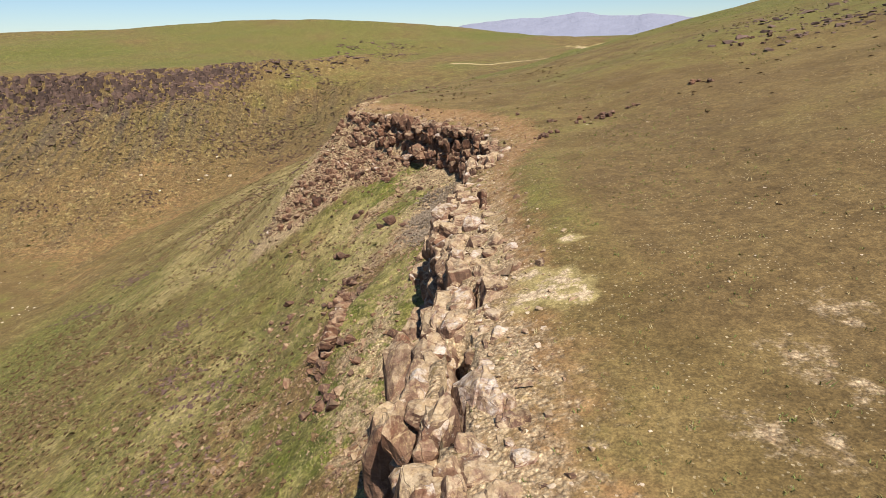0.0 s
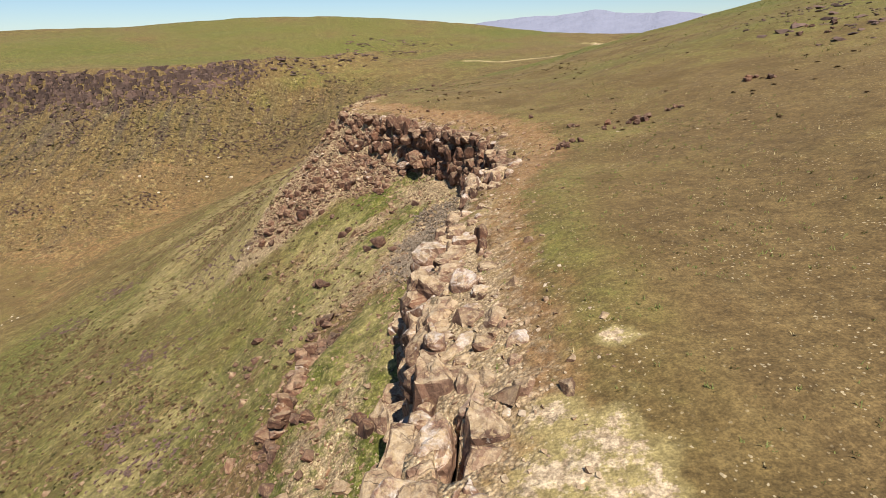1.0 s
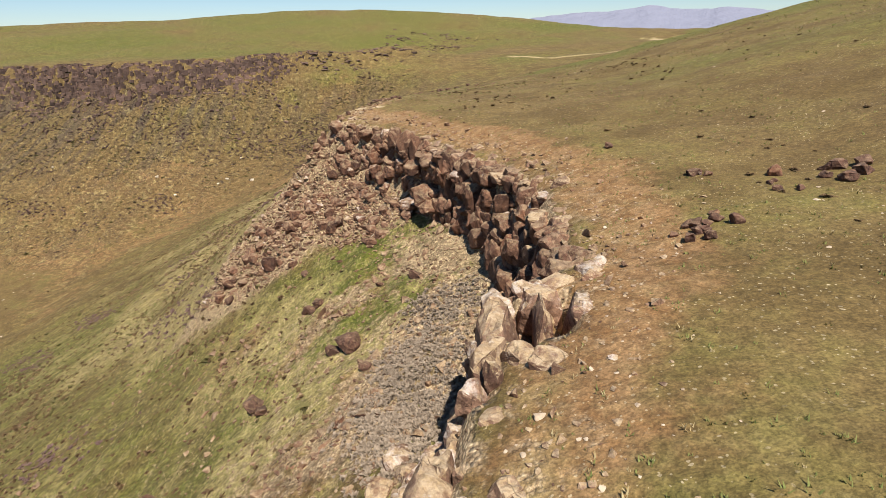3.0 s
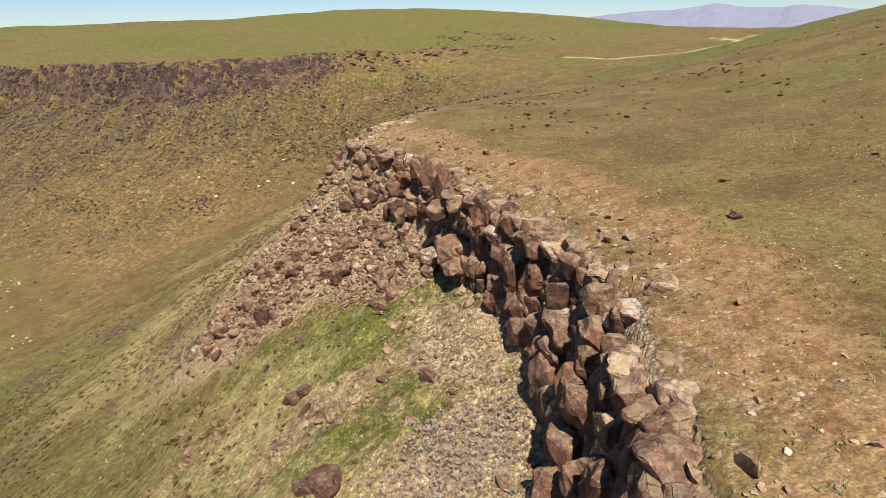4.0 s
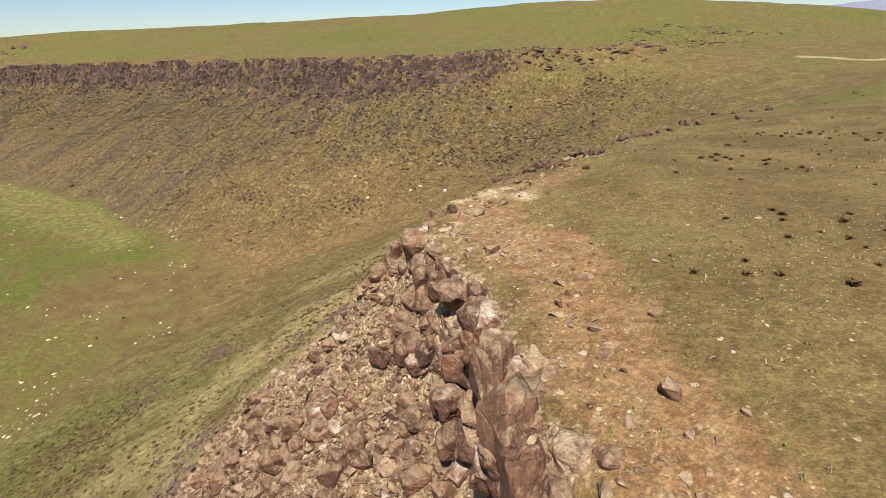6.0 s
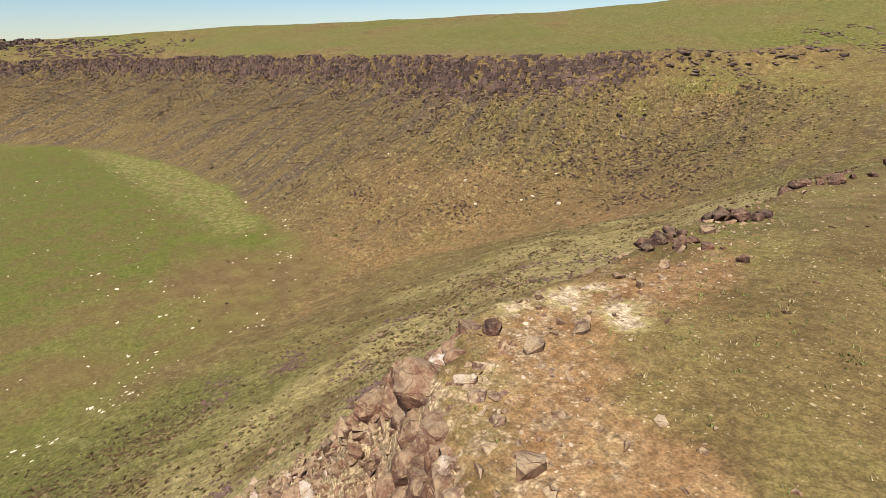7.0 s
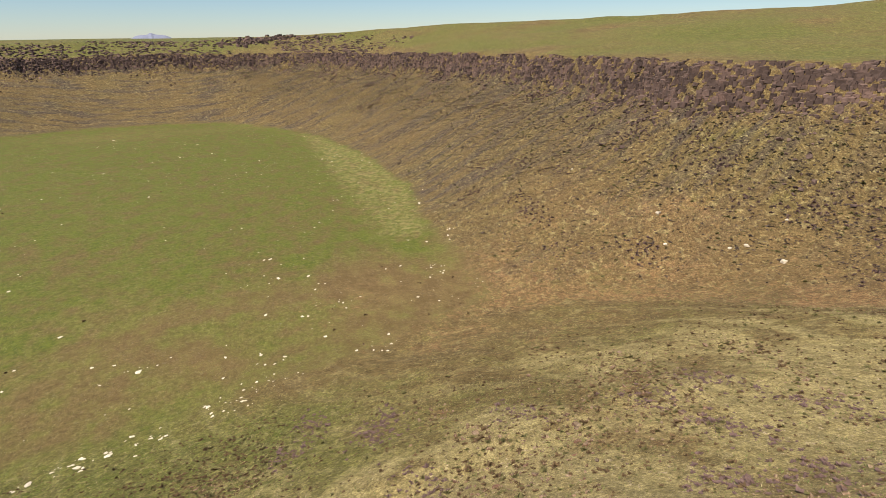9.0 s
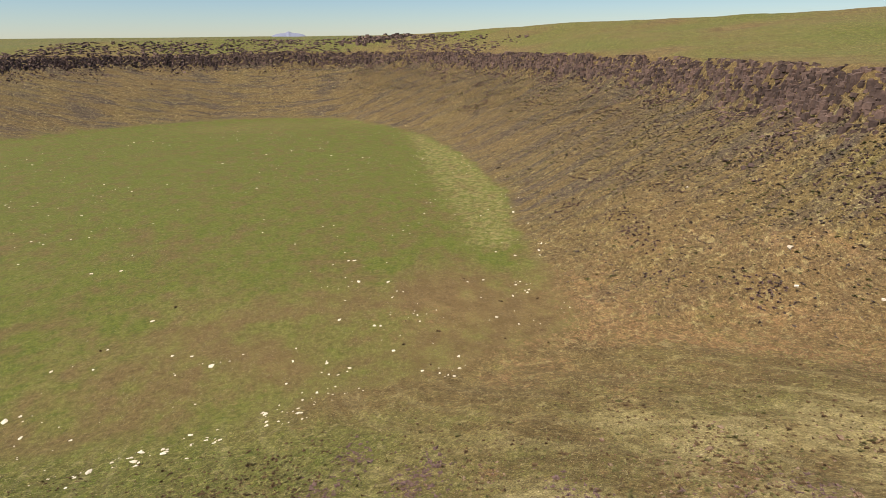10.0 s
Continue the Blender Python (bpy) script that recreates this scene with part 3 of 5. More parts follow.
off, run = beside(X, Y, RIM_TOP)
off = off + 0.9 * fbm(X, Y, 2.6, 131) * smooth(np.abs(off), 0.2, 1.5)
mesa, _ = beside(X, Y, MESA_TOP)
bed = smooth(-Z, 42.0, 43.2)
below = smooth(-off, 0, 2)
spur_d, _ = beside(X, Y, [(-9, 66.5), (-13, 69.5), (-17.5, 67), (-20.5, 64)])
scree = smooth(-np.abs(spur_d), -7.5, -3.5) * below * smooth(Y, 61, 65)
reach = np.hypot(X + 5, Y - 60)
band = np.exp(-((off - 1.2) / 2.4) ** 2) * smooth(-reach, -75, -55) * smooth(86 - Y, 0, 8)
ledge = np.exp(-((off + 3.2) / 2.6) ** 2) * smooth(-Y, -66, -60) * (0.7 + 0.6 * fbm(X, Y, 3, 73)) * smooth(-reach, -75, -60)
RUBBLE = np.clip((0.4 + 0.35 * smooth(-Y, -40, -30)) * band + 0.85 * scree + (0.7 - 0.35 * smooth(-Y, -44, -36)) * ledge , 0, 1)
wall = smooth(-Z, 5, 13) * (1 - bed) * smooth(reach, 45, 100)
GREEN = (0.5 + 0.42 * fbm(X, Y, 34, 60)) * (1 - bed) + 0.12 * below * smooth(-reach, -90, -60) + (0.85 + 0.36 * smooth(-X - 0.35 * Y, 60, 150) + 0.5 * fbm(X, Y, 50, 62) - 0.22 * smooth(X, -135, -105) * smooth(Y, 60, 95)) * bed - 0.08 * wall - 0.3 * smooth(off, 1, 8) * smooth(-reach, -70, -40)
GREEN = GREEN + 0.6 * np.exp(-(((X + 7.2) / 3.2) ** 2 + ((Y - 55) / 6) ** 2)) - 0.35 * scree - 0.25 * band
GREEN = GREEN + 0.3 * np.exp(-(((X - 13) / 8) ** 2 + ((Y - 48) / 22) ** 2)) + 0.22 * smooth(mesa, 0, 30) + 0.22 * smooth(off, 10, 25) + 0.06 * smooth(np.abs(mesa + 15), 10, 3) * smooth(reach, 90, 120)
edge_ring = np.exp(-((Z + 41.5) / 2.2) ** 2) * (1 - bed) * smooth(reach, 40, 80)
GREEN = GREEN + 0.1 * edge_ring * smooth(-X, 120, 160) - 0.08 * below * smooth(Y, 72, 95) * (1 - bed) - 0.1 * smooth(off, 0, 3) * smooth(-reach, -60, -30)
foot_rocks = smooth(-off, 2, 4) * smooth(off, -22, -9) * smooth(-reach, -75, -60) * smooth(fbm(X, Y, 5, 72), -0.25, 0.35)
sandy = smooth(Y, 69, 72) * smooth(-Y, -80, -76) * smooth(off, -0.5, 0.5) * smooth(-off, -4.5, -2.5)
RUBBLE = RUBBLE + 0.45 * smooth(-off, 0.3, 1.0) * smooth(off, -5, -3) * smooth(Y, 43, 46) * smooth(-Y, -62, -58)
RUBBLE = np.clip(RUBBLE + 0.5 * foot_rocks + 0.12 * sandy, 0, 1)
steep = np.hypot(*np.gradient(Z, gx, gy))
RUBBLE = np.clip(RUBBLE + 0.9 * smooth(steep, 0.9, 1.5) * smooth(-reach, -75, -60) * smooth(-np.abs(off + 1.5), -4, -2), 0, 1)
RED = 0.15 + 0.2 * fbm(X, Y, 18, 70) + 0.14 * smooth(off, 0, 3) * smooth(-reach, -80, -40) + 0.1 * below * smooth(Y, 72, 95) * (1 - bed) + 0.35 * band + 0.3 * wall * smooth(fbm(X, Y, 26, 77), -0.1, 0.4) * smooth(X, -150, -100) * smooth(-Z, 20, 30)  - 0.1 * bed + 0.12 * bed * smooth(fbm(X, Y, 60, 75), 0, 0.5) + 0.12 * bed * smooth(X, -140, -95) * smooth(Y, 60, 95) + 0.2 * foot_rocks + 0.42 * (0.2 + 0.8 * smooth(-Y, -84, -76)) * smooth(off, 0.5, 1.5) * smooth(-off, -4.2, -1.8) * smooth(-reach, -60, -30) * (1 - 0.6 * smooth(Y, 36, 44) * smooth(-Y, -68, -60))
patches = [(1.5, 20.8, 0.6), (2.5, 20.8, 0.75), (1.9, 22.3, 0.55), (3.0, 20.2, 0.5), (-12.8, 76.5, 0.5), (-12.4, 77.5, 0.36), (-11.3, 76.7, 0.5), (-10.8, 76.2, 0.38), (-13.5, 75.5, 0.4), (3.4, 24.2, 0.35), (8.8, 18.1, 0.8), (7.0, 16.3, 0.8), (5.1, 14.2, 0.7), (5.9, 13.6, 0.6), (7.5, 15.2, 0.5), (72, 322, 7), (67, 305, 4)]
PALE = np.zeros_like(X)
for px, py, size in patches:
    wob = 1 + 0.7 * fbm(X, Y, 1.0, int(px * 10) % 50)
    PALE = np.maximum(PALE, (0.0 if px > 5 and py < 20 else 0.63 if py < 30 else 0.72) * np.exp(-((((X - px) / (1.25 * size)) ** 2 + ((Y - py) / (1.4 * size)) ** 2) * wob**2) ** 2))
    if px > 5 and py < 20:
        RUBBLE = np.maximum(RUBBLE, 0.62 * np.exp(-(((X - px) / (1.3 * size)) ** 2 + ((Y - py) / (1.5 * size)) ** 2) * wob**2))
streak = fbm((X - Y) * 1.1, (X + Y) * 0.3, 8, 79)
DARK = wall * (1 - 0.3 * edge_ring) * (0.36 + 0.36 * smooth(streak, -0.2, 0.45) + 0.2 * smooth(-X, 120, 220)) * (0.45 + 0.55 * np.maximum(smooth(-beside(X, Y, HOLLOW)[0], 0, 14), smooth(-X, 100, 118))) + 0.1 + 0.25 * smooth(np.abs(mesa - 3), 12, 3) * smooth(reach, 90, 120)
DARK = np.clip(DARK + 0.75 * smooth(np.abs(mesa + 5.5), 8, 4) * smooth(reach, 90, 120) * smooth(-X, 60, 95), 0, 1)
DARK = DARK * (1 - bed) + 0.52 * bed
PURPLE = [(-133, 159), (-125, 176), (-142, 176), (-176, 178), (-108, 176), (-99, 178), (-150, 141), (-93.6, 153.7), (-74, 186.5), (-79, 179), (-87.5, 174.4), (-62.6, 179.6), (-48, 172), (-61, 193), (-52, 220)]
HUBS = [(-60.5, 91), (-60, 81), (-57, 89), (-42.4, 89.4), (-44.3, 110), (-35.4, 109.3), (-28, 106.6), (-44, 116), (-30, 103), (-66, 84), (-35, 117), (-50, 101), (-26, 96), (-22, 77), (-25, 67), (-33, 72), (-20, 38), (-26, 44), (-18, 29), (-30, 55)]
clumps = slope_streaks(X, Y) * (1 - bed) * smooth(-reach, -110, -90)
DARK = np.maximum(DARK, 0.1 * clumps) + 0.46 * smooth(off, 4, 9) * smooth(-Y, -100, -75) * smooth(-off, -30, -15) + 0.5 * np.exp(-(((X - 10) / 6) ** 2 + ((Y - 26) / 8) ** 2) ** 2)
scatter = broken(X, Y)
RED = RED + 0.4 * scatter + 0.4 * stony_bank(X, Y)
GREEN = GREEN - 0.35 * scatter
DARK = np.maximum(DARK, 0.75 * scatter)
RUBBLE = np.clip(RUBBLE + 0.2 * scatter, 0, 1)
RED = RED + 0.22 * clumps + 0.3 * smooth(-Z, 20, 32) * (1 - bed) * smooth(X, -125, -100) * smooth(-beside(X, Y, LEDGE)[0], 2, 8) - 0.1 * below * (1 - bed) * smooth(-reach, -110, -80)
for hx, hy in HUBS:
    DARK = np.maximum(DARK, 0.75 * np.exp(-(((X - hx) / 2.2) ** 2 + ((Y - hy) / 1.5) ** 2)))
crest = beside(X, Y, LEDGE)[0]
strip = (np.exp(-((crest - 0.8) / 1.3) ** 2) + 0.6 * np.exp(-((crest - 9 + fbm(X, Y, 20, 64)) / 1.3) ** 2) + 0.45 * np.exp(-((crest - 15 + 2 * fbm(X, Y, 20, 65)) / 1.1) ** 2)) * smooth(X, -92, -80) * smooth(-X, 10, 26)
pasture = below * (1 - bed) * smooth(-reach, -110, -80)
thatch = (0.48 + 0.2 * smooth(off, -32, -14)) * pasture * (0.6 + 0.8 * fbm(X, Y, 7, 66)) + 0.03 * smooth(crest, -1, 2) * smooth(-crest, -40, -15) * pasture
thatch = thatch * smooth(Z, -42, -24) * (1 - 0.8 * scatter) * (0.75 + 0.6 * smooth(Y, 66, 88))
GREEN = GREEN + 0.12 * pasture * np.maximum(smooth(-Y, -72, -60), smooth(-Z, 18, 30)) + 0.2 * np.exp(-(((X + 7.5) / 4) ** 2 + ((Y - 56) / 5) ** 2))
GREEN, RED = GREEN - 0.12 * pasture, RED + 0.08 * pasture
road = np.exp(-((beside(X, Y, [(-2, 247), (14, 234), (35, 241), (48, 250), (57, 258), (60, 272), (74, 300), (84, 338)])[0]) / 1.9) ** 2)
PALE = np.maximum(PALE, np.maximum(np.maximum(np.clip(0.34 * strip + thatch, 0, 0.42), 0.8 * road), (0.1 + 0.25 * fbm(X, Y, 1.6, 115)) * sandy))
PALE = np.maximum(PALE, 0.3 * smooth(off, 0.3, 1.0) * smooth(-off, -3.4, -1.6) * smooth(-Y, -72, -66) * (1 - 0.6 * smooth(Y, 36, 44)))
RED = RED + 0.25 * np.exp(-(((X - 4.0) / 2.0) ** 2 + ((Y - 41) / 4.5) ** 2))
RED = RED - 0.26 * smooth(off, 2.5, 5.5) * smooth(-reach, -85, -45) + 0.14 * smooth(off, 3, 7) * smooth(-off, -35, -20) * smooth(-Y, -60, -40)
GREEN = GREEN - 0.1 * smooth(off, 2, 6) * smooth(-reach, -75, -45) * smooth(-Y, -70, -50)
DARK = DARK + 0.2 * smooth(off, 3, 7) * smooth(-reach, -75, -45) * smooth(-Y, -62, -45)
worn = bed * smooth(fbm(X, Y, 13, 145), -0.1, 0.3) * smooth(X, -210, -150)
GREEN, DARK = GREEN - 0.22 * worn, DARK + 0.12 * worn
margin = bed * smooth(Y, 100, 118) * smooth(-X, 125, 145)
PALE = np.maximum(PALE, 0.26 * margin)
GREEN = GREEN - 0.6 * np.exp(-(((X + 2.6) / 1.8) ** 2 + ((Y - 47) / 4) ** 2) ** 2)
DARK = np.maximum(DARK, 0.2 * np.exp(-(((X + 2.6) / 1.8) ** 2 + ((Y - 47) / 4) ** 2) ** 2))
GREEN = GREEN + 0.15 * margin + 0.1 * below * (1 - bed) * smooth(-reach, -110, -80) * smooth(fbm(X, Y, 9, 133), -0.1, 0.3)
GREEN = GREEN + 0.3 * np.exp(-((off + 3.0) / 1.6) ** 2) * smooth(-Y, -36, -30) * smooth(fbm(X, Y, 4, 135), -0.2, 0.2)
for ox, oy, wx, wy, k in ((-112, 104, 30, 16, 0.5), (-100, 66, 22, 14, 0.35), (-128, 52, 20, 10, 0.3), (-345, 20, 26, 80, 0.45)):
    RED = RED + 0.35 * k * bed * np.exp(-(((X - ox) / wx) ** 2 + ((Y - oy) / wy) ** 2))
    GREEN = GREEN - k * bed * np.exp(-(((X - ox) / wx) ** 2 + ((Y - oy) / wy) ** 2))
BLOOM = np.clip(0.2 + 0.2 * bed + 0.32 * smooth(off, 0, 2) * smooth(-reach, -70, -40) + 0.4 * below * smooth(-reach, -70, -40), 0, 1)
for ox, oy, size in ((-55.6, 211, 4.5), (-37, 194, 5), (-62, 205, 4), (-48, 186, 4)):
    RED = RED + 0.45 * np.exp(-(((X - ox) / size) ** 2 + ((Y - oy) / (1.3 * size)) ** 2))
for hx, hy in PURPLE:
    DARK = np.maximum(DARK, 0.95 * np.exp(-(((X - hx) / 3.6) ** 2 + ((Y - hy) / 2.8) ** 2)))
bluff = smooth(-mesa, -1, 1) * smooth(mesa, -13, -9) * smooth(reach, 90, 120) * smooth(-X, 64, 88)
GREEN = GREEN - 0.8 * bluff
DARK = np.clip(DARK + 0.24 * wall + 0.7 * bluff, 0, 1)
DARK = np.clip(DARK + 0.35 * wall * smooth(-X, 125, 165), 0, 1)
WALL = wall * smooth(DARK, 0.15, 0.4) * smooth(-crest, -4, 6) * smooth(X, -480, -430) * np.maximum(0.25 + 0.75 * smooth(Z, -34, -20), smooth(-X, 125, 155)) * (0.4 + 0.6 * smooth(-X, 75, 110))
COARSE = np.clip(0.1 + 0.65 * below * (1 - bed) + 0.9 * WALL + 0.2 * smooth(np.abs(off), 6, 1), 0, 1) * (1 - 0.8 * bed)
for name, layers in (("cover", (RUBBLE, GREEN, PALE)), ("soil", (RED, DARK, BLOOM)), ("form", (WALL, pasture * smooth(-off, 5, 12), COARSE)), ("flow", (*beside(X, Y, LEDGE), X))):
    layer = ground_mesh.color_attributes.new(name, "FLOAT_COLOR", "POINT")
    data = np.ones((X.size, 4), np.float32)
    data[:, :3] = np.stack([v if name == "flow" else np.clip(v, 0, 1) for v in layers], -1).reshape(-1, 3)
    layer.data.foreach_set("color", data.ravel())
tagged(new("ground", ground_mesh), "dry olive and green grassland round a bowl-shaped crater", "ground", kind="structure")


def height_at(x, y):
    """The height of the ground sheet as it is built, between its grid lines."""
    x, y = np.atleast_1d(np.asarray(x, float)), np.atleast_1d(np.asarray(y, float))
    i, j = np.clip(np.searchsorted(gx, x) - 1, 0, len(gx) - 2), np.clip(np.searchsorted(gy, y) - 1, 0, len(gy) - 2)
    u, v = (x - gx[i]) / (gx[i + 1] - gx[i]), (y - gy[j]) / (gy[j + 1] - gy[j])
    return (Z[i, j] * (1 - u) + Z[i + 1, j] * u) * (1 - v) + (Z[i, j + 1] * (1 - u) + Z[i + 1, j + 1] * u) * v


# ---------------------------------------------------------------- far mountains
def mountain_range(name, centre, width, peak, depth, material, label, seed, jagged=1.0, summit=-0.1):
    """A far ridge with an uneven crest: centre and width in degrees from north, clockwise."""
    a = np.radians(np.linspace(centre - width / 2, centre + width / 2, 120))
    u = np.linspace(-1, 1, 120)
    crest = peak * (1 - np.abs(u) ** 4) * (0.66 + 0.3 * np.exp(-((u - summit) / 0.16) ** 2) + jagged * (0.16 * value_noise(u, u * 0, 0.34, seed) + 0.05 * value_noise(u, u * 0, 0.1, seed + 1) + 0.015 * value_noise(u, u * 0, 0.03, seed + 2)))
    verts, rows = [], ((4000 - depth, 0.0), (4000 - depth * 0.55, 0.45), (4000, 1.0), (4000 + depth, 0.0))
    for r, k in rows:
        wob = 1 + 0.12 * value_noise(u * 9, np.full(120, r), 1.0, seed + 5) * (0 < k < 1)
        verts.append(np.stack([r * np.sin(a), r * np.cos(a), -12 + (crest * k * wob + 4) * (1 if k else 0)], 1))
    verts = np.concatenate(verts)
    cells = (np.arange(3)[:, None] * 120 + np.arange(119)[None]).ravel()
    ob = new(name, mesh_of(name, verts, np.stack([cells, cells + 120, cells + 121, cells + 1], 1), material, False))
    return tagged(ob, label, "mountains", kind="structure")


# these ridges look hazy only through their material colours
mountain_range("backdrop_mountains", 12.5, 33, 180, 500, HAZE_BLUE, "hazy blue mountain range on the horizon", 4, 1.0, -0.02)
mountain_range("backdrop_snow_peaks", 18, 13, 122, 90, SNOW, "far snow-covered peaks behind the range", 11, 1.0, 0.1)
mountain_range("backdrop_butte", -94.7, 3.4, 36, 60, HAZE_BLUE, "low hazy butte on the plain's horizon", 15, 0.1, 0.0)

# ---------------------------------------------------------------- stone shapes
def chipped(seed, cuts, fine, flat=1.0, upright=0.8):
    """A broken block about one metre across: a box with corners and edges split off along flat joints, its faces a little uneven."""
    r = random.Random(seed)
    bm = bmesh.new()
    bmesh.ops.create_cube(bm, size=1.0)
    for v in bm.verts:
        v.co += Vector((r.uniform(-1, 1), r.uniform(-1, 1), r.uniform(-1, 1))) * 0.09
    for _ in range(cuts):
        way = Vector((r.gauss(0, 1), r.gauss(0, 1), r.gauss(0, upright))).normalized()
        reach = r.uniform(0.34, 0.56) * (1 + 0.25 * min(1.0, abs(way.x) + abs(way.y) + abs(way.z) - 1))
        geom = bm.verts[:] + bm.edges[:] + bm.faces[:]
        bmesh.ops.bisect_plane(bm, geom=geom, plane_co=way * reach, plane_no=way, clear_outer=True, dist=1e-4)
        rim = [e for e in bm.edges if e.is_boundary]
        if rim:
            bmesh.ops.contextual_create(bm, geom=rim)
    bmesh.ops.remove_doubles(bm, verts=bm.verts[:], dist=0.02)
    if fine:
        bmesh.ops.bevel(bm, geom=bm.edges[:], offset=0.018, segments=1, affect="EDGES")
        bmesh.ops.triangulate(bm, faces=bm.faces[:])
        for _ in range(fine):
            long = [e for e in bm.edges if e.calc_length() > 0.24]
            bmesh.ops.subdivide_edges(bm, edges=long, cuts=1)
            bmesh.ops.triangulate(bm, faces=bm.faces[:])
        for v in bm.verts:
            p = v.co * 2.4 + Vector((seed * 3.1, 0, 0))
            ledge = round(3.5 * noise.noise(p * 1.3 + Vector((0, 7.7, 0)))) / 3.5
            v.co += v.normal * (0.05 * noise.noise(p) + 0.045 * noise.noise(p * 3.1) + 0.07 * ledge)
    else:
        for v in bm.verts:
            v.co += Vector((r.uniform(-1, 1), r.uniform(-1, 1), r.uniform(-1, 1))) * 0.03
        bmesh.ops.triangulate(bm, faces=bm.faces[:])
    for v in bm.verts:
        v.co.z *= flat
    bmesh.ops.recalc_face_normals(bm, faces=bm.faces[:])
    return bm


def weathered(seed, points, boxy, fine, flat=1.0):
    """A weathered boulder about one metre across: the hull of points strewn over a rounded box, its edges worn and its faces pitted."""
    r = random.Random(seed)
    bm = bmesh.new()
    for _ in range(points):
        way = Vector((r.gauss(0, 1), r.gauss(0, 1), r.gauss(0, 1))).normalized()
        bm.verts.new(way * (0.5 * r.uniform(0.84, 1.06) * (abs(way.x) ** boxy + abs(way.y) ** boxy + abs(way.z) ** boxy) ** (-1 / boxy)))
    bmesh.ops.convex_hull(bm, input=bm.verts[:], use_existing_faces=False)
    loose = [v for v in bm.verts if not v.link_faces]
    bmesh.ops.delete(bm, geom=loose, context="VERTS")
    if fine:
        bmesh.ops.dissolve_limit(bm, angle_limit=0.22, verts=bm.verts[:], edges=bm.edges[:])
        bmesh.ops.bevel(bm, geom=bm.edges[:], offset=0.03, segments=1, affect="EDGES", clamp_overlap=True)
        bmesh.ops.remove_doubles(bm, verts=bm.verts[:], dist=0.008)
        bmesh.ops.triangulate(bm, faces=bm.faces[:])
        for _ in range(fine):
            long = [e for e in bm.edges if e.calc_length() > 0.2]
            bmesh.ops.subdivide_edges(bm, edges=long, cuts=1)
            bmesh.ops.triangulate(bm, faces=bm.faces[:])
        bm.normal_update()
        for v in bm.verts:
            p = v.co * 2.2 + Vector((seed * 3.1, 0, 0))
            ledge = round(3 * noise.noise(p * 1.2 + Vector((0, 7.7, 0)))) / 3
            v.co += v.normal * (0.06 * noise.noise(p) + 0.04 * noise.noise(p * 3.3) + 0.055 * ledge)
    for v in bm.verts:
        v.co = Vector([max(-0.56, min(0.56, c)) for c in v.co])
        v.co.z *= flat
    bmesh.ops.triangulate(bm, faces=bm.faces[:])
    bmesh.ops.recalc_face_normals(bm, faces=bm.faces[:])
    return bm


def as_mesh(name, bm, material):
    mesh = bpy.data.meshes.new(name)
    bm.to_mesh(mesh)
    bm.free()
    mesh.materials.append(material)
    return mesh


def as_arrays(bm):
    bm.verts.ensure_lookup_table()
    out = np.array([v.co[:] for v in bm.verts]), np.array([[v.index for v in f.verts] for f in bm.faces])
    bm.free()
    return out


BLOCKS = [as_mesh("basalt_block", weathered(100 + n, 22, 5, 2), BASALT) for n in range(16)]
PILLARS = [as_mesh("basalt_block", weathered(130 + n, 26, 7, 2), RIM_ROCK) for n in range(12)]
SLABS = [as_mesh("basalt_block", weathered(160 + n, 46, 9, 2), RIM_ROCK) for n in range(8)]
STONES = [as_mesh("boulder", weathered(200 + n, 18, 4, 2, 0.8), DARK_BASALT) for n in range(10)]
CHIPS = [as_arrays(weathered(300 + n, 12, 4, 0, 0.7)) for n in range(14)]
GRIT = [as_arrays(weathered(360 + n, 7, 3, 0, 0.7)) for n in range(10)]
COLUMNS = [as_arrays(chipped(330 + n, 4, 0)) for n in range(6)]


def strewn(name, shapes, places, sizes, turns, material, label, category, stretch=(1, 1, 1), lean=0.0, sunk=0.0):
    """Many small things too many to count, in one mesh: each a shape at a place with a size and a turn about the upright."""
    places, sizes, turns = np.asarray(places, float), np.asarray(sizes, float), np.asarray(turns, float)
    pick = rng.integers(0, len(shapes), len(places))
    all_verts, all_faces, base = [], [], 0
    stretch = np.broadcast_to(np.asarray(stretch, float), (len(places), 3))
    tilt = rng.normal(0, 1, (len(places), 2)) * lean
    for n, (verts, faces) in enumerate(shapes):
        own = np.nonzero(pick == n)[0]
        if not len(own):
            continue
        v = verts[None] * (sizes[own, None] * stretch[own])[:, None]
        v = np.stack([v[..., 0], v[..., 1], v[..., 2] + v[..., 0] * tilt[own, 0, None] + v[..., 1] * tilt[own, 1, None]], -1)
        c, s = np.cos(turns[own])[:, None], np.sin(turns[own])[:, None]
        v = np.stack([v[..., 0] * c - v[..., 1] * s, v[..., 0] * s + v[..., 1] * c, v[..., 2]], -1)
        v += places[own, None]
        v[..., 2] -= (sizes[own] * sunk)[:, None]
        all_verts.append(v.reshape(-1, 3))
        all_faces.append((faces[None] + (base + np.arange(len(own)) * len(verts))[:, None, None]).reshape(-1, 3))
        base += len(own) * len(verts)
    ob = new(name, mesh_of(name, np.concatenate(all_verts), np.concatenate(all_faces), material))
    return tagged(ob, label, category, kind="stuff")


def on_ground(x, y):
    return np.stack([x, y, height_at(x, y)], 1)


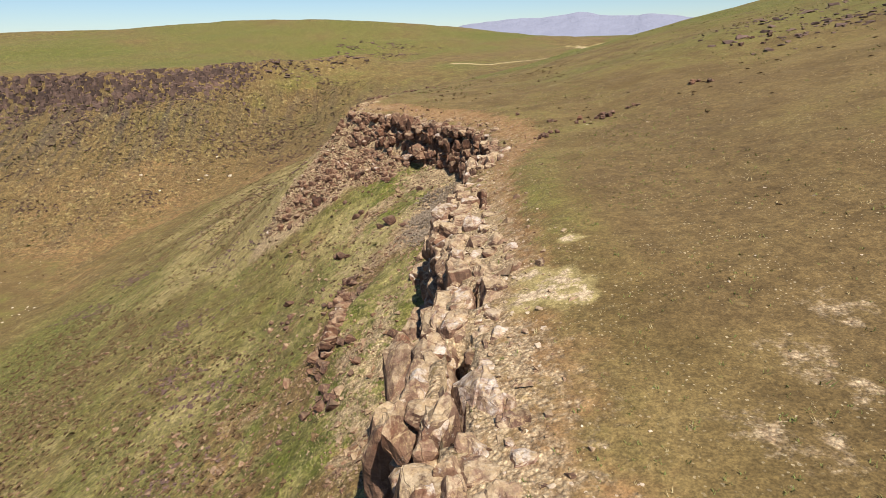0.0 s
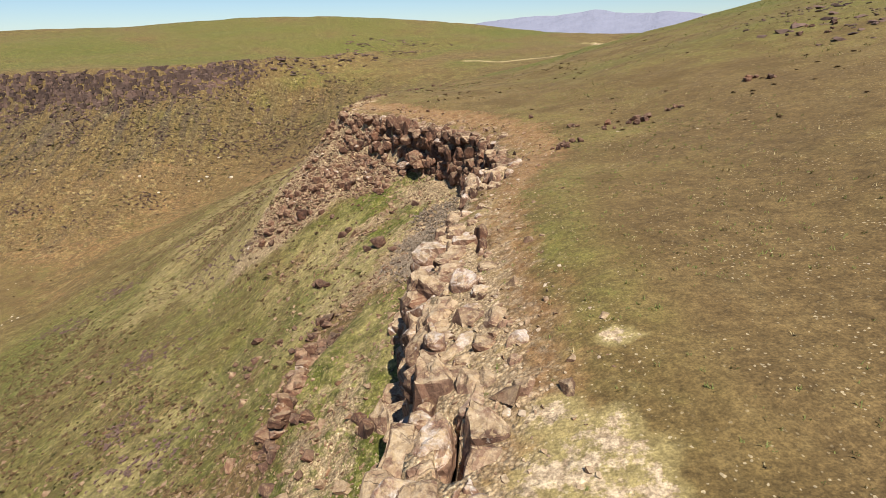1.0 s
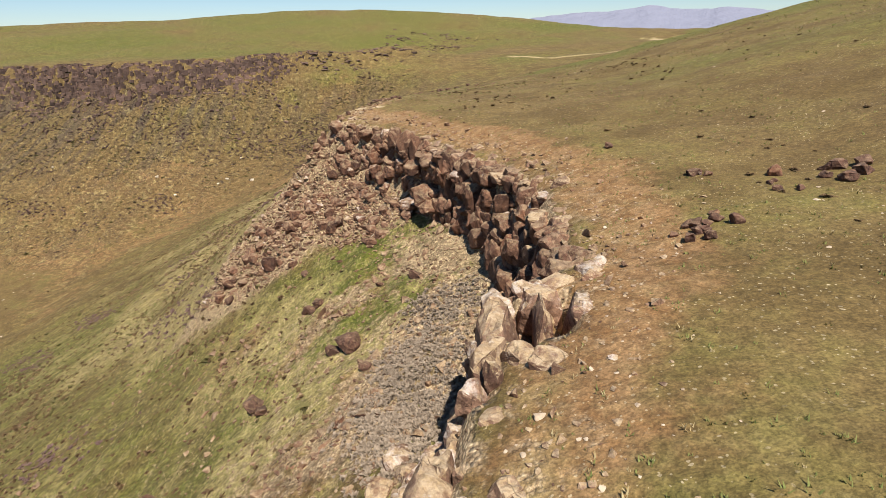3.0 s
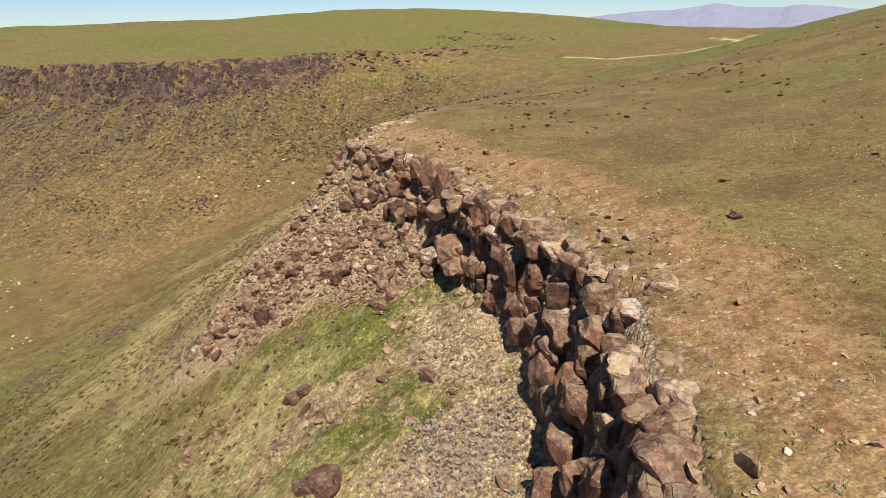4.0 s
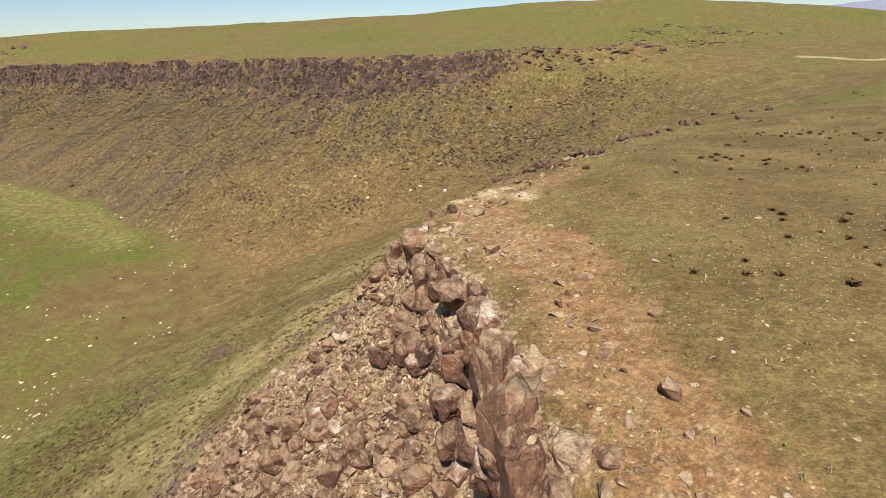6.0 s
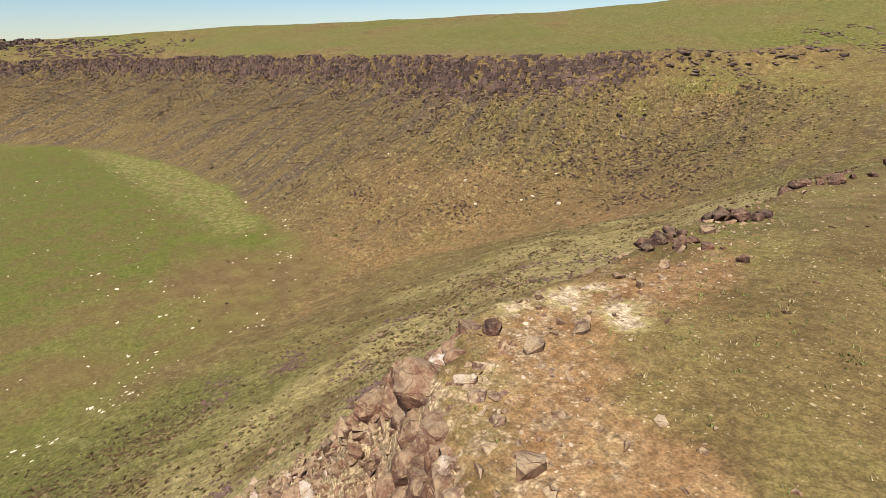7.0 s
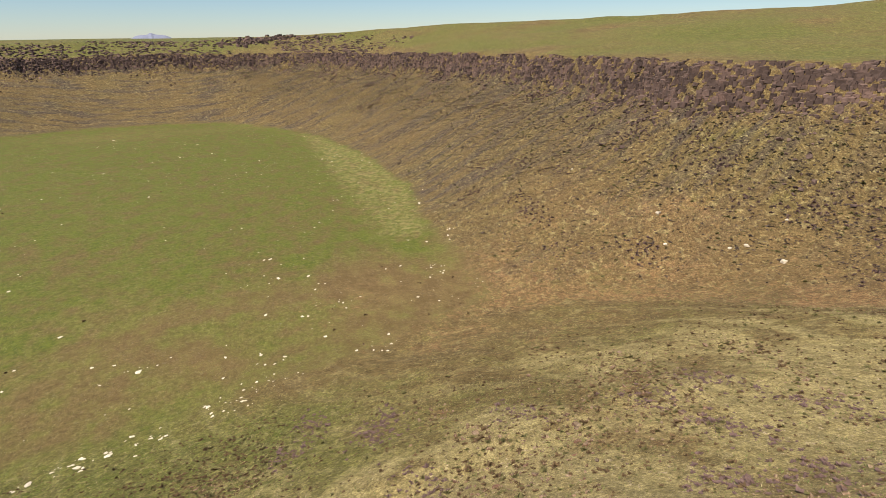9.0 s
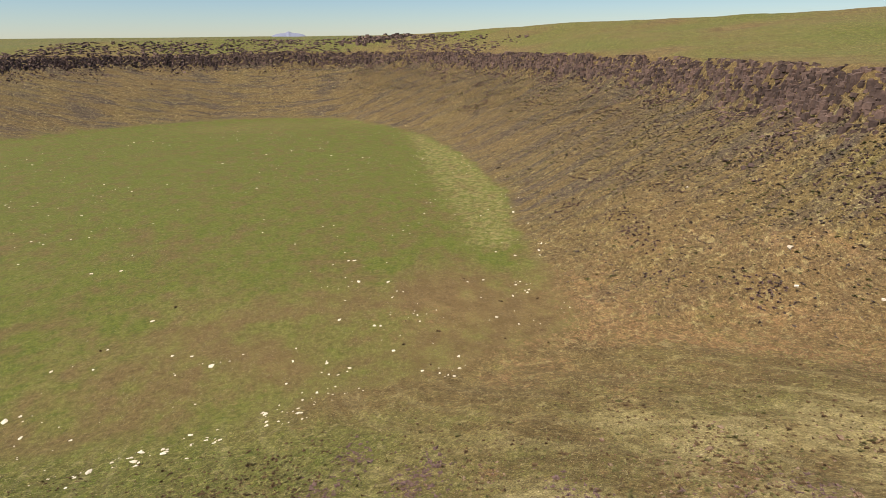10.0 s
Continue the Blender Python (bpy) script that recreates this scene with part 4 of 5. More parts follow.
# ---------------------------------------------------------------- the near rim: blocks of the cliff
CLIFFS = {}
for name, label in (("cliff_rim", "broken brown basalt columns along the rim with pale lichen tops"), ("cliff_notch", "tumbled basalt blocks round a notch and a deep fissure"),
                    ("cliff_alcove", "shadowed basalt columns walling a grassy alcove"), ("cliff_head", "tall reddish basalt blocks at the alcove's head"), ("cliff_spur", "jumbled reddish basalt blocks on the spur")):
    CLIFFS[name] = tagged(new(name), label, "cliff", kind="structure")


def put_block(parent, mesh, x, y, z, size, turn, lean=(0, 0)):
    ob = new("basalt_block", mesh)
    ob.parent = parent
    over = math.pi if die.random() < 0.5 else 0.0
    ob.matrix_basis = Matrix.LocRotScale((x, y, z), Euler((lean[0] + over, lean[1], turn + over)), Vector(size) * 1.2)
    return ob


rim = along(RIM_TOP, 0.2)
ways = np.gradient(rim[:, :2], axis=0)
ways /= np.linalg.norm(ways, axis=1)[:, None]
runs = np.r_[0, np.cumsum(np.linalg.norm(np.diff(rim[:, :2], axis=0), axis=1))]
die = random.Random(5)


def rim_row(start, end, gap, offset, drop, width, tall):
    """One row of blocks along the rim from y = start to y = end; drop: how far their tops lie under the rim."""
    first, last = np.argmax(rim[:, 1] > start), np.argmax(rim[:, 1] > end)
    s = runs[first]
    while s < runs[last]:
        n = int(np.searchsorted(runs, s))
        w = die.uniform(*width) * (0.55 if rim[n, 1] > 67 else 1.0)
        o = die.uniform(*offset)
        x, y = rim[n, 0] + o * ways[n, 1], rim[n, 1] - o * ways[n, 0]
        notch = math.exp(-((y - 38.6) / 2.4) ** 2)
        s += w * die.uniform(*gap)
        if die.random() < 0.8 * notch:
            continue
        soil = float(height_at(x, y)[0])
        top = soil + die.uniform(0.02, 0.22) * min(w, 1.0) if o > 0.9 else rim[n, 2] - die.uniform(*drop)
        bottom = soil - 0.5
        if any(abs(beside(x, y, line)[0]) < wide_ + 0.15 for line, wide_, _ in CRACKS):
            continue
        parent = CLIFFS["cliff_rim" if y < 30 else "cliff_notch" if y < 47 else "cliff_alcove" if y < 58 else "cliff_head" if y < 68 else "cliff_spur"]
        turn = math.atan2(ways[n, 1], ways[n, 0]) + die.gauss(0, 0.22)
        while top - bottom > 0.3:
            h = die.uniform(*tall)
            if top - bottom < h * 1.35:
                h = top - bottom
            deep = w * die.uniform(0.75, 1.2)
            put_block(parent, die.choice(PILLARS if y < 44 or die.random() < (0.75 if o > 0.25 else 0.15) else BLOCKS), x, y, top - h / 2, (w * die.uniform(0.95, 1.1), deep, h * 1.04), turn, (die.gauss(0, 0.1), die.gauss(0, 0.1)))
            top -= h
            x, y, turn = x + die.gauss(-0.06, 0.1), y + die.gauss(0, 0.1), turn + die.gauss(0, 0.1)


def cliff_of(y):
    return CLIFFS["cliff_rim" if y < 30 else "cliff_notch" if y < 47 else "cliff_alcove" if y < 58 else "cliff_head" if y < 68 else "cliff_spur"]


def face_blocks(start, end, step, rise, width, rough, missing, depth=5.4):
    """Blocks packed over the cliff's face from y = start to y = end: one in each cell of its length and height, set in or out by chance."""
    first, last = np.argmax(rim[:, 1] > start), np.argmax(rim[:, 1] > end)
    reach = np.arange(-0.4, 5.0, 0.1)
    s = runs[first]
    while s < runs[last]:
        n = int(np.searchsorted(runs, s))
        s += step * die.uniform(0.75, 1.25)
        way = ways[max(n - 6, 0):n + 7].mean(0)
        xs, ys = rim[n, 0] - reach * way[1], rim[n, 1] + reach * way[0]
        zs = np.minimum.accumulate(lie(xs, ys))
        level = rim[n, 2] - die.uniform(0.0, 0.6)
        while level > rim[n, 2] - depth:
            h = die.uniform(*rise)
            hit = np.nonzero(zs < level - 0.5 * h)[0]
            level -= h * die.uniform(0.7, 0.95)
            if not len(hit) or (hit[0] + 4 < len(zs) and zs[hit[0]] - zs[hit[0] + 4] < 0.22):
                break
            if die.random() < missing:
                continue
            w, k = die.uniform(*width), reach[hit[0]] + die.gauss(-0.3, rough)
            x, y = rim[n, 0] - k * way[1] + die.gauss(0, 0.1), rim[n, 1] + k * way[0] + die.gauss(0, 0.1)
            if any(abs(beside(x, y, line)[0]) < wide_ + 0.35 * w for line, wide_, _ in CRACKS):
                continue
            mesh = die.choice(PILLARS if y < 44 or die.random() < 0.12 else BLOCKS)
            put_block(cliff_of(y), mesh, x, y, level + 0.35 * h, (w, w * die.uniform(0.8, 1.2), h * 1.12), math.atan2(way[1], way[0]) + die.gauss(0, 0.3), (die.gauss(0, 0.12), die.gauss(0, 0.12)))


face_blocks(9, 34, 0.62, (0.7, 1.5), (0.8, 1.5), 0.22, 0.1)
face_blocks(34, 44, 0.5, (0.45, 0.9), (0.5, 1.0), 0.16, 0.12)
face_blocks(44, 58, 0.5, (0.5, 1.2), (0.6, 1.25), 0.27, 0.1)
face_blocks(58, 64, 0.48, (0.5, 1.1), (0.6, 1.3), 0.27, 0.1, 4.8)
face_blocks(64, 74, 0.46, (0.4, 1.0), (0.45, 1.2), 0.22, 0.1, 3.0)
rim_row(9, 34, (0.5, 0.75), (-0.2, 0.35), (-0.15, 0.45), (0.7, 1.5), (0.8, 1.6))
rim_row(44, 73.5, (0.45, 0.75), (-0.3, 0.2), (-0.05, 0.6), (0.45, 1.3), (0.6, 1.3))
rim_row(9, 34, (0.5, 0.85), (0.5, 1.1), (-0.32, 0.0), (0.5, 1.2), (0.6, 1.0))
rim_row(34, 44, (0.7, 1.3), (0.3, 1.1), (-0.2, 0.1), (0.3, 0.8), (0.5, 0.8))
rim_row(44, 73.5, (0.5, 0.8), (0.35, 0.95), (-0.15, 0.25), (0.5, 0.95), (0.7, 1.2))
rim_row(10, 33, (1.0, 2.2), (1.2, 2.1), (-0.4, -0.15), (0.35, 0.8), (0.5, 0.8))
rim_row(10, 44, (0.6, 1.1), (-0.2, 1.4), (-0.4, 0.1), (0.28, 0.65), (0.4, 0.8))
# large blocks that stand out: place, top, size across, along and down, turn
for px, py, pz, wx, wy, tall, turn, mesh in (
        (-2.1, 20.5, -2.35, 1.5, 1.7, 2.6, 0.2, SLABS[0]), (-2.6, 18.4, -3.1, 1.3, 1.7, 2.8, -0.1, SLABS[1]), (-1.45, 18.2, -1.5, 0.9, 1.4, 3.2, 0.15, SLABS[2]), (-0.95, 16.2, -1.1, 0.8, 1.8, 3.0, 0.05, SLABS[3]),
        (-0.1, 16.6, -0.75, 0.9, 2.0, 2.6, 0.1, SLABS[4]), (-0.75, 20.6, -1.3, 0.8, 1.3, 2.4, 0.3, SLABS[5]), (-0.5, 28.2, -1.55, 1.15, 1.3, 2.2, 0.1, SLABS[6]), (-1.3, 28.5, -2.2, 0.9, 1.1, 2.4, 0.4, SLABS[7]),
        (-0.7, 30.1, -1.5, 1.0, 1.2, 2.2, 0.7, SLABS[0]), (-1.5, 31.2, -1.75, 0.8, 1.2, 2.8, 0.1, SLABS[1]), (0.3, 29.6, -1.0, 1.0, 0.9, 1.4, 0.5, SLABS[2]), (-0.6, 24.6, -1.25, 0.9, 1.4, 2.2, 0.2, SLABS[3]),
        (-0.45, 22.6, -1.3, 0.8, 1.2, 2.4, -0.2, SLABS[1]), (0.6, 22.4, -0.75, 0.8, 1.1, 1.4, 0.3, SLABS[3]), (0.75, 33.2, -0.55, 0.4, 0.6, 0.9, 0.3, BLOCKS[4]), (0.72, 32.0, -0.6, 0.35, 0.7, 0.9, 0.1, BLOCKS[6]),
        (0.55, 41.9, -1.05, 0.85, 1.6, 3.4, 0.0, SLABS[2]), (0.45, 40.6, -1.15, 0.8, 1.1, 2.6, 0.2, SLABS[5]), (0.5, 43.1, -1.2, 0.75, 0.9, 3.8, 0.1, SLABS[0]), (1.6, 41.9, -0.95, 0.42, 1.5, 3.2, 0.0, SLABS[0]), (1.5, 43.2, -0.95, 0.95, 0.9, 3.6, 0.1, SLABS[1]),
        (2.5, 42.0, -0.7, 0.65, 1.2, 2.2, 0.05, SLABS[7]), (1.2, 40.5, -1.05, 0.8, 0.8, 2.2, 0.3, SLABS[2]), (1.95, 43.6, -0.8, 0.8, 0.7, 2.4, 0.6, SLABS[4]),
        (2.9, 45.4, -0.75, 0.85, 0.8, 1.9, 0.4, BLOCKS[1]), (2.3, 47.8, -1.0, 1.2, 1.3, 2.4, 0.2, BLOCKS[3]), (1.9, 46.3, -2.2, 0.7, 0.9, 1.5, 0.5, BLOCKS[8]), (1.25, 51.9, -1.6, 0.75, 0.95, 2.5, 0.2, BLOCKS[2]),
        (-2.9, 60.9, -1.1, 1.0, 1.9, 2.6, 0.75, BLOCKS[5]), (-1.6, 59.7, -1.05, 0.9, 1.1, 2.6, 0.7, BLOCKS[9]), (-0.4, 58.0, -1.3, 0.7, 0.9, 2.3, 0.4, BLOCKS[11]), (0.7, 55.7, -1.2, 0.7, 0.9, 2.4, 0.3, BLOCKS[7]),
        (-6.3, 65.3, -0.8, 1.0, 1.2, 1.5, 0.7, BLOCKS[0]), (-7.4, 66.7, -0.9, 0.9, 1.1, 1.4, 0.8, BLOCKS[10]), (-5.6, 64.2, -1.0, 0.8, 1.0, 1.6, 0.6, BLOCKS[12])):
    tiers = max(1, round(tall / (1.15 * max(wx, wy))))
    for n in range(tiers):
        piece = mesh if n == 0 else die.choice(PILLARS if py < 44 else BLOCKS)
        put_block(cliff_of(py), piece, px + die.gauss(0, 0.05) * n, py + die.gauss(0, 0.05) * n, pz - (n + 0.5) * tall / tiers, (wx, wy, 1.06 * tall / tiers), turn + die.gauss(0, 0.1) * n, (die.gauss(0, 0.03), die.gauss(0, 0.03)))

# the broken outcrop on the slope below
outcrop = tagged(new("outcrop"), "broken brown basalt outcrop standing out of the grassy slope", "outcrop", kind="structure")
for n in range(56):
    y = die.uniform(32.6, 37.8)
    k = die.random()
    put_block(outcrop, die.choice(BLOCKS), -7.9 - 1.3 * k + die.gauss(0, 0.15) - 0.1 * abs(y - 35.4), y, -8.75 - 2.7 * k - 0.12 * abs(y - 35.4), (die.uniform(0.35, 1.0), die.uniform(0.4, 1.0), die.uniform(0.4, 1.0)), die.uniform(-0.5, 0.5), (die.gauss(0, 0.15), die.gauss(0, 0.15)))


# ---------------------------------------------------------------- boulders
def put_boulder(x, y, size, label, group="", flat=1.0, turn=None, mesh=None):
    ob = new("boulder", mesh or die.choice(STONES))
    z = float(height_at(x, y)[0])
    shape = (size * die.uniform(0.85, 1.25), size * die.uniform(0.75, 1.1), size * flat * die.uniform(0.75, 1.05))
    ob.matrix_basis = Matrix.LocRotScale((x, y, z + 0.2 * shape[2]), Euler((die.gauss(0, 0.25), die.gauss(0, 0.25), die.uniform(0, 6.3) if turn is None else turn)), shape)
    return tagged(ob, label, "boulder", group)


SINGLE = [(-6.8, 51.8, 1.5), (-7.7, 51.9, 0.8), (-5.3, 49.4, 0.6), (-11.0, 56.9, 1.0), (-10.4, 57.2, 0.75), (-11.2, 50.0, 1.2), (-11.8, 50.6, 0.8), (-10.6, 49.5, 0.7), (-6.3, 56.2, 0.5), (-3.6, 29.9, 1.0),
          (-4.1, 30.6, 0.6), (-16.8, 64.4, 1.6), (-20.3, 63.8, 0.9), (-15.5, 46.9, 0.9), (-8.8, 42.8, 1.1), (-9.5, 43.4, 0.7), (-13.1, 74.3, 0.55), (-21, 83, 0.8), (-21.1, 92.1, 1.0),
          (-18.7, 94.2, 1.1), (-10.1, 81.1, 0.38), (-13, 61.5, 0.7), (-8.6, 61.6, 0.6), (-4.2, 55.5, 0.7), (5.0, 55.4, 0.42)]
for x, y, size in SINGLE:
    put_boulder(x, y, size, "single weathered red-brown basalt boulder in the grass", "lone boulders")
CLUSTERS = [(6.1, 45.5, 0.8, 14, 0.42, "reddish boulders clustered in green plateau grass"), (10.9, 48.3, 1.2, 7, 0.55, "dark boulders in a row on the grassy plateau"),
            (7.1, 49.6, 0.7, 4, 0.4, "dark boulders in a row on the grassy plateau"), (8.6, 47.6, 0.7, 4, 0.35, "dark boulders in a row on the grassy plateau"),
            (13.2, 49.2, 1.0, 4, 0.45, "dark boulders in a row on the grassy plateau"), (19.2, 50.6, 1.0, 6, 0.5, "dark boulders on the hill's grassy flank"),
            (28.5, 63, 3.5, 9, 0.5, "dark boulders on the hill's grassy flank"), 
                        (-12.9, 88.0, 1.3, 26, 0.75, "dark red boulders heaped at the rim's edge"), (-12.7, 82.6, 1.3, 24, 0.48, "dark red boulders heaped at the rim's edge"),
            (-12.2, 97.6, 1.2, 12, 0.85, "dark red boulders heaped at the rim's edge"), (-11.5, 101, 1.2, 8, 0.7, "dark red boulders heaped at the rim's edge"),
            (-10, 108, 2.5, 10, 0.7, "dark red boulders heaped at the rim's edge"), (-8, 122, 3, 8, 0.8, "dark red boulders heaped at the rim's edge"),
            (-8.0, 38.2, 1.3, 9, 0.7, "brown blocks of a broken outcrop on the slope"), (-8.4, 31.6, 1.2, 9, 0.8, "brown blocks of a broken outcrop on the slope"),
            (-7.6, 28.6, 1.5, 10, 0.7, "brown blocks of a broken outcrop on the slope"), (-9.6, 41.2, 1.6, 9, 0.6, "brown blocks of a broken outcrop on the slope"),
            (-13.5, 43.4, 2.4, 10, 0.5, "brown blocks of a broken outcrop on the slope"), (-19.5, 96, 2.6, 9, 0.5, "brown blocks in the slope's grass"), (-24, 100, 2.5, 7, 0.6, "brown blocks in the slope's grass"),
            (-19, 88, 2, 8, 0.7, "brown blocks in the slope's grass")]
for x, y, spread, number, size, label in CLUSTERS:
    for _ in range(number):
        put_boulder(x + die.gauss(0, spread * 0.55), y + die.gauss(0, spread * 0.55), size * die.uniform(0.55, 1.15), label, label)

hx, hy = np.concatenate([np.array(hub) + rng.normal(0, 1, (60, 2)) * (4, 2.5) for hub in [(36, 58), (34, 62), (48, 72), (34, 72), (54, 80)]]).T
strewn("hill_rocks", CHIPS, on_ground(hx, hy), np.clip(rng.lognormal(-0.9, 0.45, 300), 0.15, 1.1), rng.uniform(0, 6.3, 300), FAR_BASALT, "dark rocks in low outcrops on the hill's flank", "rubble", (1.3, 1, 0.7))

# the scree of the spur: the largest stones one by one, the rest as one mass
sx, sy = rng.uniform(-25, -6, 26000), rng.uniform(60, 80, 26000)
so, _ = beside(sx, sy, RIM_TOP)
ss, _ = beside(sx, sy, [(-8.5, 66.8), (-12.5, 69.5), (-17, 67.3), (-20.5, 64)])
dense = smooth(-np.abs(ss), -6.0, -2.5) * smooth(-so, 0.8, 1.8) * smooth(sy + 0.35 * (sx + 10), 59.5, 63)
keep = rng.random(26000) < dense
sx, sy = sx[keep], sy[keep]
size = np.clip(rng.lognormal(-1.75, 0.6, len(sx)), 0.07, 1.0)
order = np.argsort(-size)
for n in order[:62]:
    put_boulder(sx[n], sy[n], size[n] * 0.95, "angular red-brown boulder in the scree below the rim", "scree boulders", mesh=die.choice(BLOCKS))
rest = order[62:]
dusty = rng.random(len(rest)) < 0.35 + 0.5 * smooth(ss[keep][rest], -1, 4)
for sub, material, name, label in ((~dusty, BASALT, "scree", "angular reddish rubble covering the spur's flank"), (dusty, DUSTY, "dusty_scree", "dusty tan rubble at the foot of the spur")):
    strewn(name, GRIT + CHIPS[:6], on_ground(sx[rest[sub]], sy[rest[sub]]), size[rest[sub]], rng.uniform(0, 6.3, sub.sum()), material, label, "rubble", lean=0.25)

# rubble under the cliff, on the rim and over the slope
n = 70000
x, y = rng.uniform(-30, 9, n), rng.uniform(8, 112, n)
o, _ = beside(x, y, RIM_TOP)
likely = 1.3 * np.exp(-((o + 3.2) / 2.0) ** 2) + 0.4 * np.exp(-((o - 1.2) / 1.6) ** 2) * (y < 88) + 0.5 * smooth(-o, 2, 4) * smooth(o, -22, -9) * smooth(fbm(x, y, 5, 72), -0.2, 0.35) + 0.05 * smooth(-o, 2, 4) + 0.9 * np.exp(-(((x + 20.5) / 2.6) ** 2 + ((y - 96.5) / 3.2) ** 2)) + 0.6 * np.exp(-((o - 1) / 2) ** 2 - ((y - 74) / 3.5) ** 2) + 1.2 * np.exp(-((x + 7.6 - 0.25 * (33 - y)) / 1.6) ** 2 - ((y - 31) / 8) ** 2)
likely = likely + 1.1 * np.exp(-((x + 13.2) / 1.8) ** 2 - ((y - 83.5) / 3.2) ** 2)
likely = likely + 0.8 * smooth(-o, 0.4, 1.0) * smooth(o, -5.5, -3.5) * (y > 44) * (y < 61)
likely = likely + 1.1 * np.exp(-(beside(x, y, [(-4.6, 58.6), (-2.7, 54.8), (-1.9, 51.2), (-2.1, 48.5)])[0] / 0.55) ** 2) * (y > 48) * (y < 59)
likely = likely + 0.9 * np.exp(-((o + 0.3) / 1.3) ** 2) * smooth(y, 74, 79) * smooth(-y, -104, -98) * (0.3 + 0.7 * smooth(fbm(x, y, 3, 147), -0.2, 0.3))
keep = rng.random(n) < likely * 0.55
x, y = x[keep], y[keep]
size = np.clip(rng.lognormal(-2.2, 0.65, len(x)), 0.04, 0.8) * np.where(y > 73, 0.85, 1.0)
strewn("rubble", GRIT + CHIPS[:5], on_ground(x, y), size, rng.uniform(0, 6.3, len(x)), DUSTY, "loose brown stones under the cliff and along the rim", "rubble", lean=0.3)
n = 9000
x, y = rng.uniform(-14, 16, n), rng.uniform(8, 105, n)
o, _ = beside(x, y, RIM_TOP)
keep = rng.random(n) < smooth(o, 0.2, 1.0) * (0.75 * np.exp(-((o - 1.3) / 1.9) ** 2) + 0.16 * smooth(fbm(x, y, 4, 85), 0.0, 0.4))
x, y = x[keep], y[keep]
strewn("bleached_stones", CHIPS, on_ground(x, y), np.clip(rng.lognormal(-2.95, 0.5, len(x)), 0.03, 0.22), rng.uniform(0, 6.3, len(x)), BLEACHED, "small bleached stones scattered over the dry plateau", "stones", (1.2, 1, 0.6), 0.15)

n = 9000
x, y = rng.uniform(-14, 7, n), rng.uniform(9, 79, n)
o, _ = beside(x, y, RIM_TOP)
keep = rng.random(n) < smooth(o, 0.3, 0.9) * np.exp(-((o - 0.8) / 1.7) ** 2) * (0.45 + 0.8 * smooth(fbm(x, y, 4, 87), -0.2, 0.3) + 0.9 * np.exp(-(((x - 2.3) / 2.0) ** 2 + ((y - 21.5) / 3.0) ** 2)))
x, y = x[keep], y[keep]
strewn("flagstones", CHIPS, on_ground(x, y), np.clip(rng.lognormal(-2.1, 0.45, len(x)), 0.06, 0.36), rng.uniform(0, 6.3, len(x)), RIM_ROCK, "flat tan slabs of broken rock along the rim's edge", "rubble", (1.2, 1, 0.5), 0.12, 0.06)

# ---------------------------------------------------------------- the far cliff
top = along(MESA_TOP, 1.0)
course = np.gradient(top[:, :2], axis=0)
course /= np.linalg.norm(course, axis=1)[:, None]
shown = np.nonzero((top[:, 1] < 222) & (top[:, 1] > -140) & (top[:, 0] < -60))[0]
places, sizes, shapes, turns = [], [], [], []
for tier in range(6):
    for n in shown:
        for _ in range(4):
            if rng.random() < 0.22:
                continue
            o = -1.2 - 1.7 * tier + rng.normal(0, 0.8)
            x, y = top[n, 0] + o * course[n, 1] + rng.normal(0, 0.4), top[n, 1] - o * course[n, 0] + rng.normal(0, 0.4)
            strong = (0.65 + 0.6 * fbm(x, y, 30, 90)) * (0.25 + 0.75 * float(smooth(-x, 64, 90)))
            if rng.random() > strong * (1.5 if tier < 4 else 0.45):
                continue
            low = float(smooth(-x, 60, 95))
            if tier > 1 + 5 * low:
                continue
            places.append((x, y))
            sizes.append(rng.uniform(0.6, 1.6) * (0.4 + 0.6 * low) * (1 if tier < 4 else 0.6))
            shapes.append((rng.uniform(0.9, 1.3), rng.uniform(0.7, 1.2), rng.uniform(0.7, 1.45)))
            turns.append(math.atan2(course[n, 1], course[n, 0]) + rng.normal(0, 0.3))
places = np.array(places)
cliff_far = tagged(new("cliff_far"), "dark purple-brown basalt cliff band along the crater's far rim", "cliff", kind="structure")
sizes, shapes, turns, stand = np.array(sizes), np.array(shapes), np.array(turns), on_ground(places[:, 0], places[:, 1])
edge = np.interp(-places[:, 0], -top[shown, 0], top[shown, 2])
stand[:, 2] = np.where(places[:, 1] > 60, np.minimum(stand[:, 2], edge + 0.35 - 0.4 * sizes * shapes[:, 2]), stand[:, 2])
single = np.nonzero((places[:, 0] > -128) & (sizes > 1.0))[0][:300]
column_meshes = [mesh_of("basalt_column", verts, faces, FAR_BASALT) for verts, faces in COLUMNS]
for n in single:
    ob = new("basalt_column", die.choice(column_meshes))
    ob.parent = cliff_far
    ob.matrix_basis = Matrix.LocRotScale(stand[n] - (0, 0, 0.15 * sizes[n]), Euler((die.gauss(0, 0.07), die.gauss(0, 0.07), turns[n])), sizes[n] * shapes[n])
others = np.setdiff1d(np.arange(len(places)), single)
mass = strewn("column_mass", COLUMNS, stand[others], sizes[others], turns[others], FAR_BASALT, "closely packed dark basalt columns", "", shapes[others], 0.08, 0.15)
mass.parent = cliff_far
n = 5500
s = rng.integers(shown[0], shown[-1], n)
o = -9 - np.abs(rng.normal(0, 7, n))
x, y = top[s, 0] + o * course[s, 1] + rng.normal(0, 1, n), top[s, 1] - o * course[s, 0] + rng.normal(0, 1, n)
keep = rng.random(n) < smooth(fbm(x, y, 14, 93), -0.15, 0.35)
x, y = x[keep], y[keep]
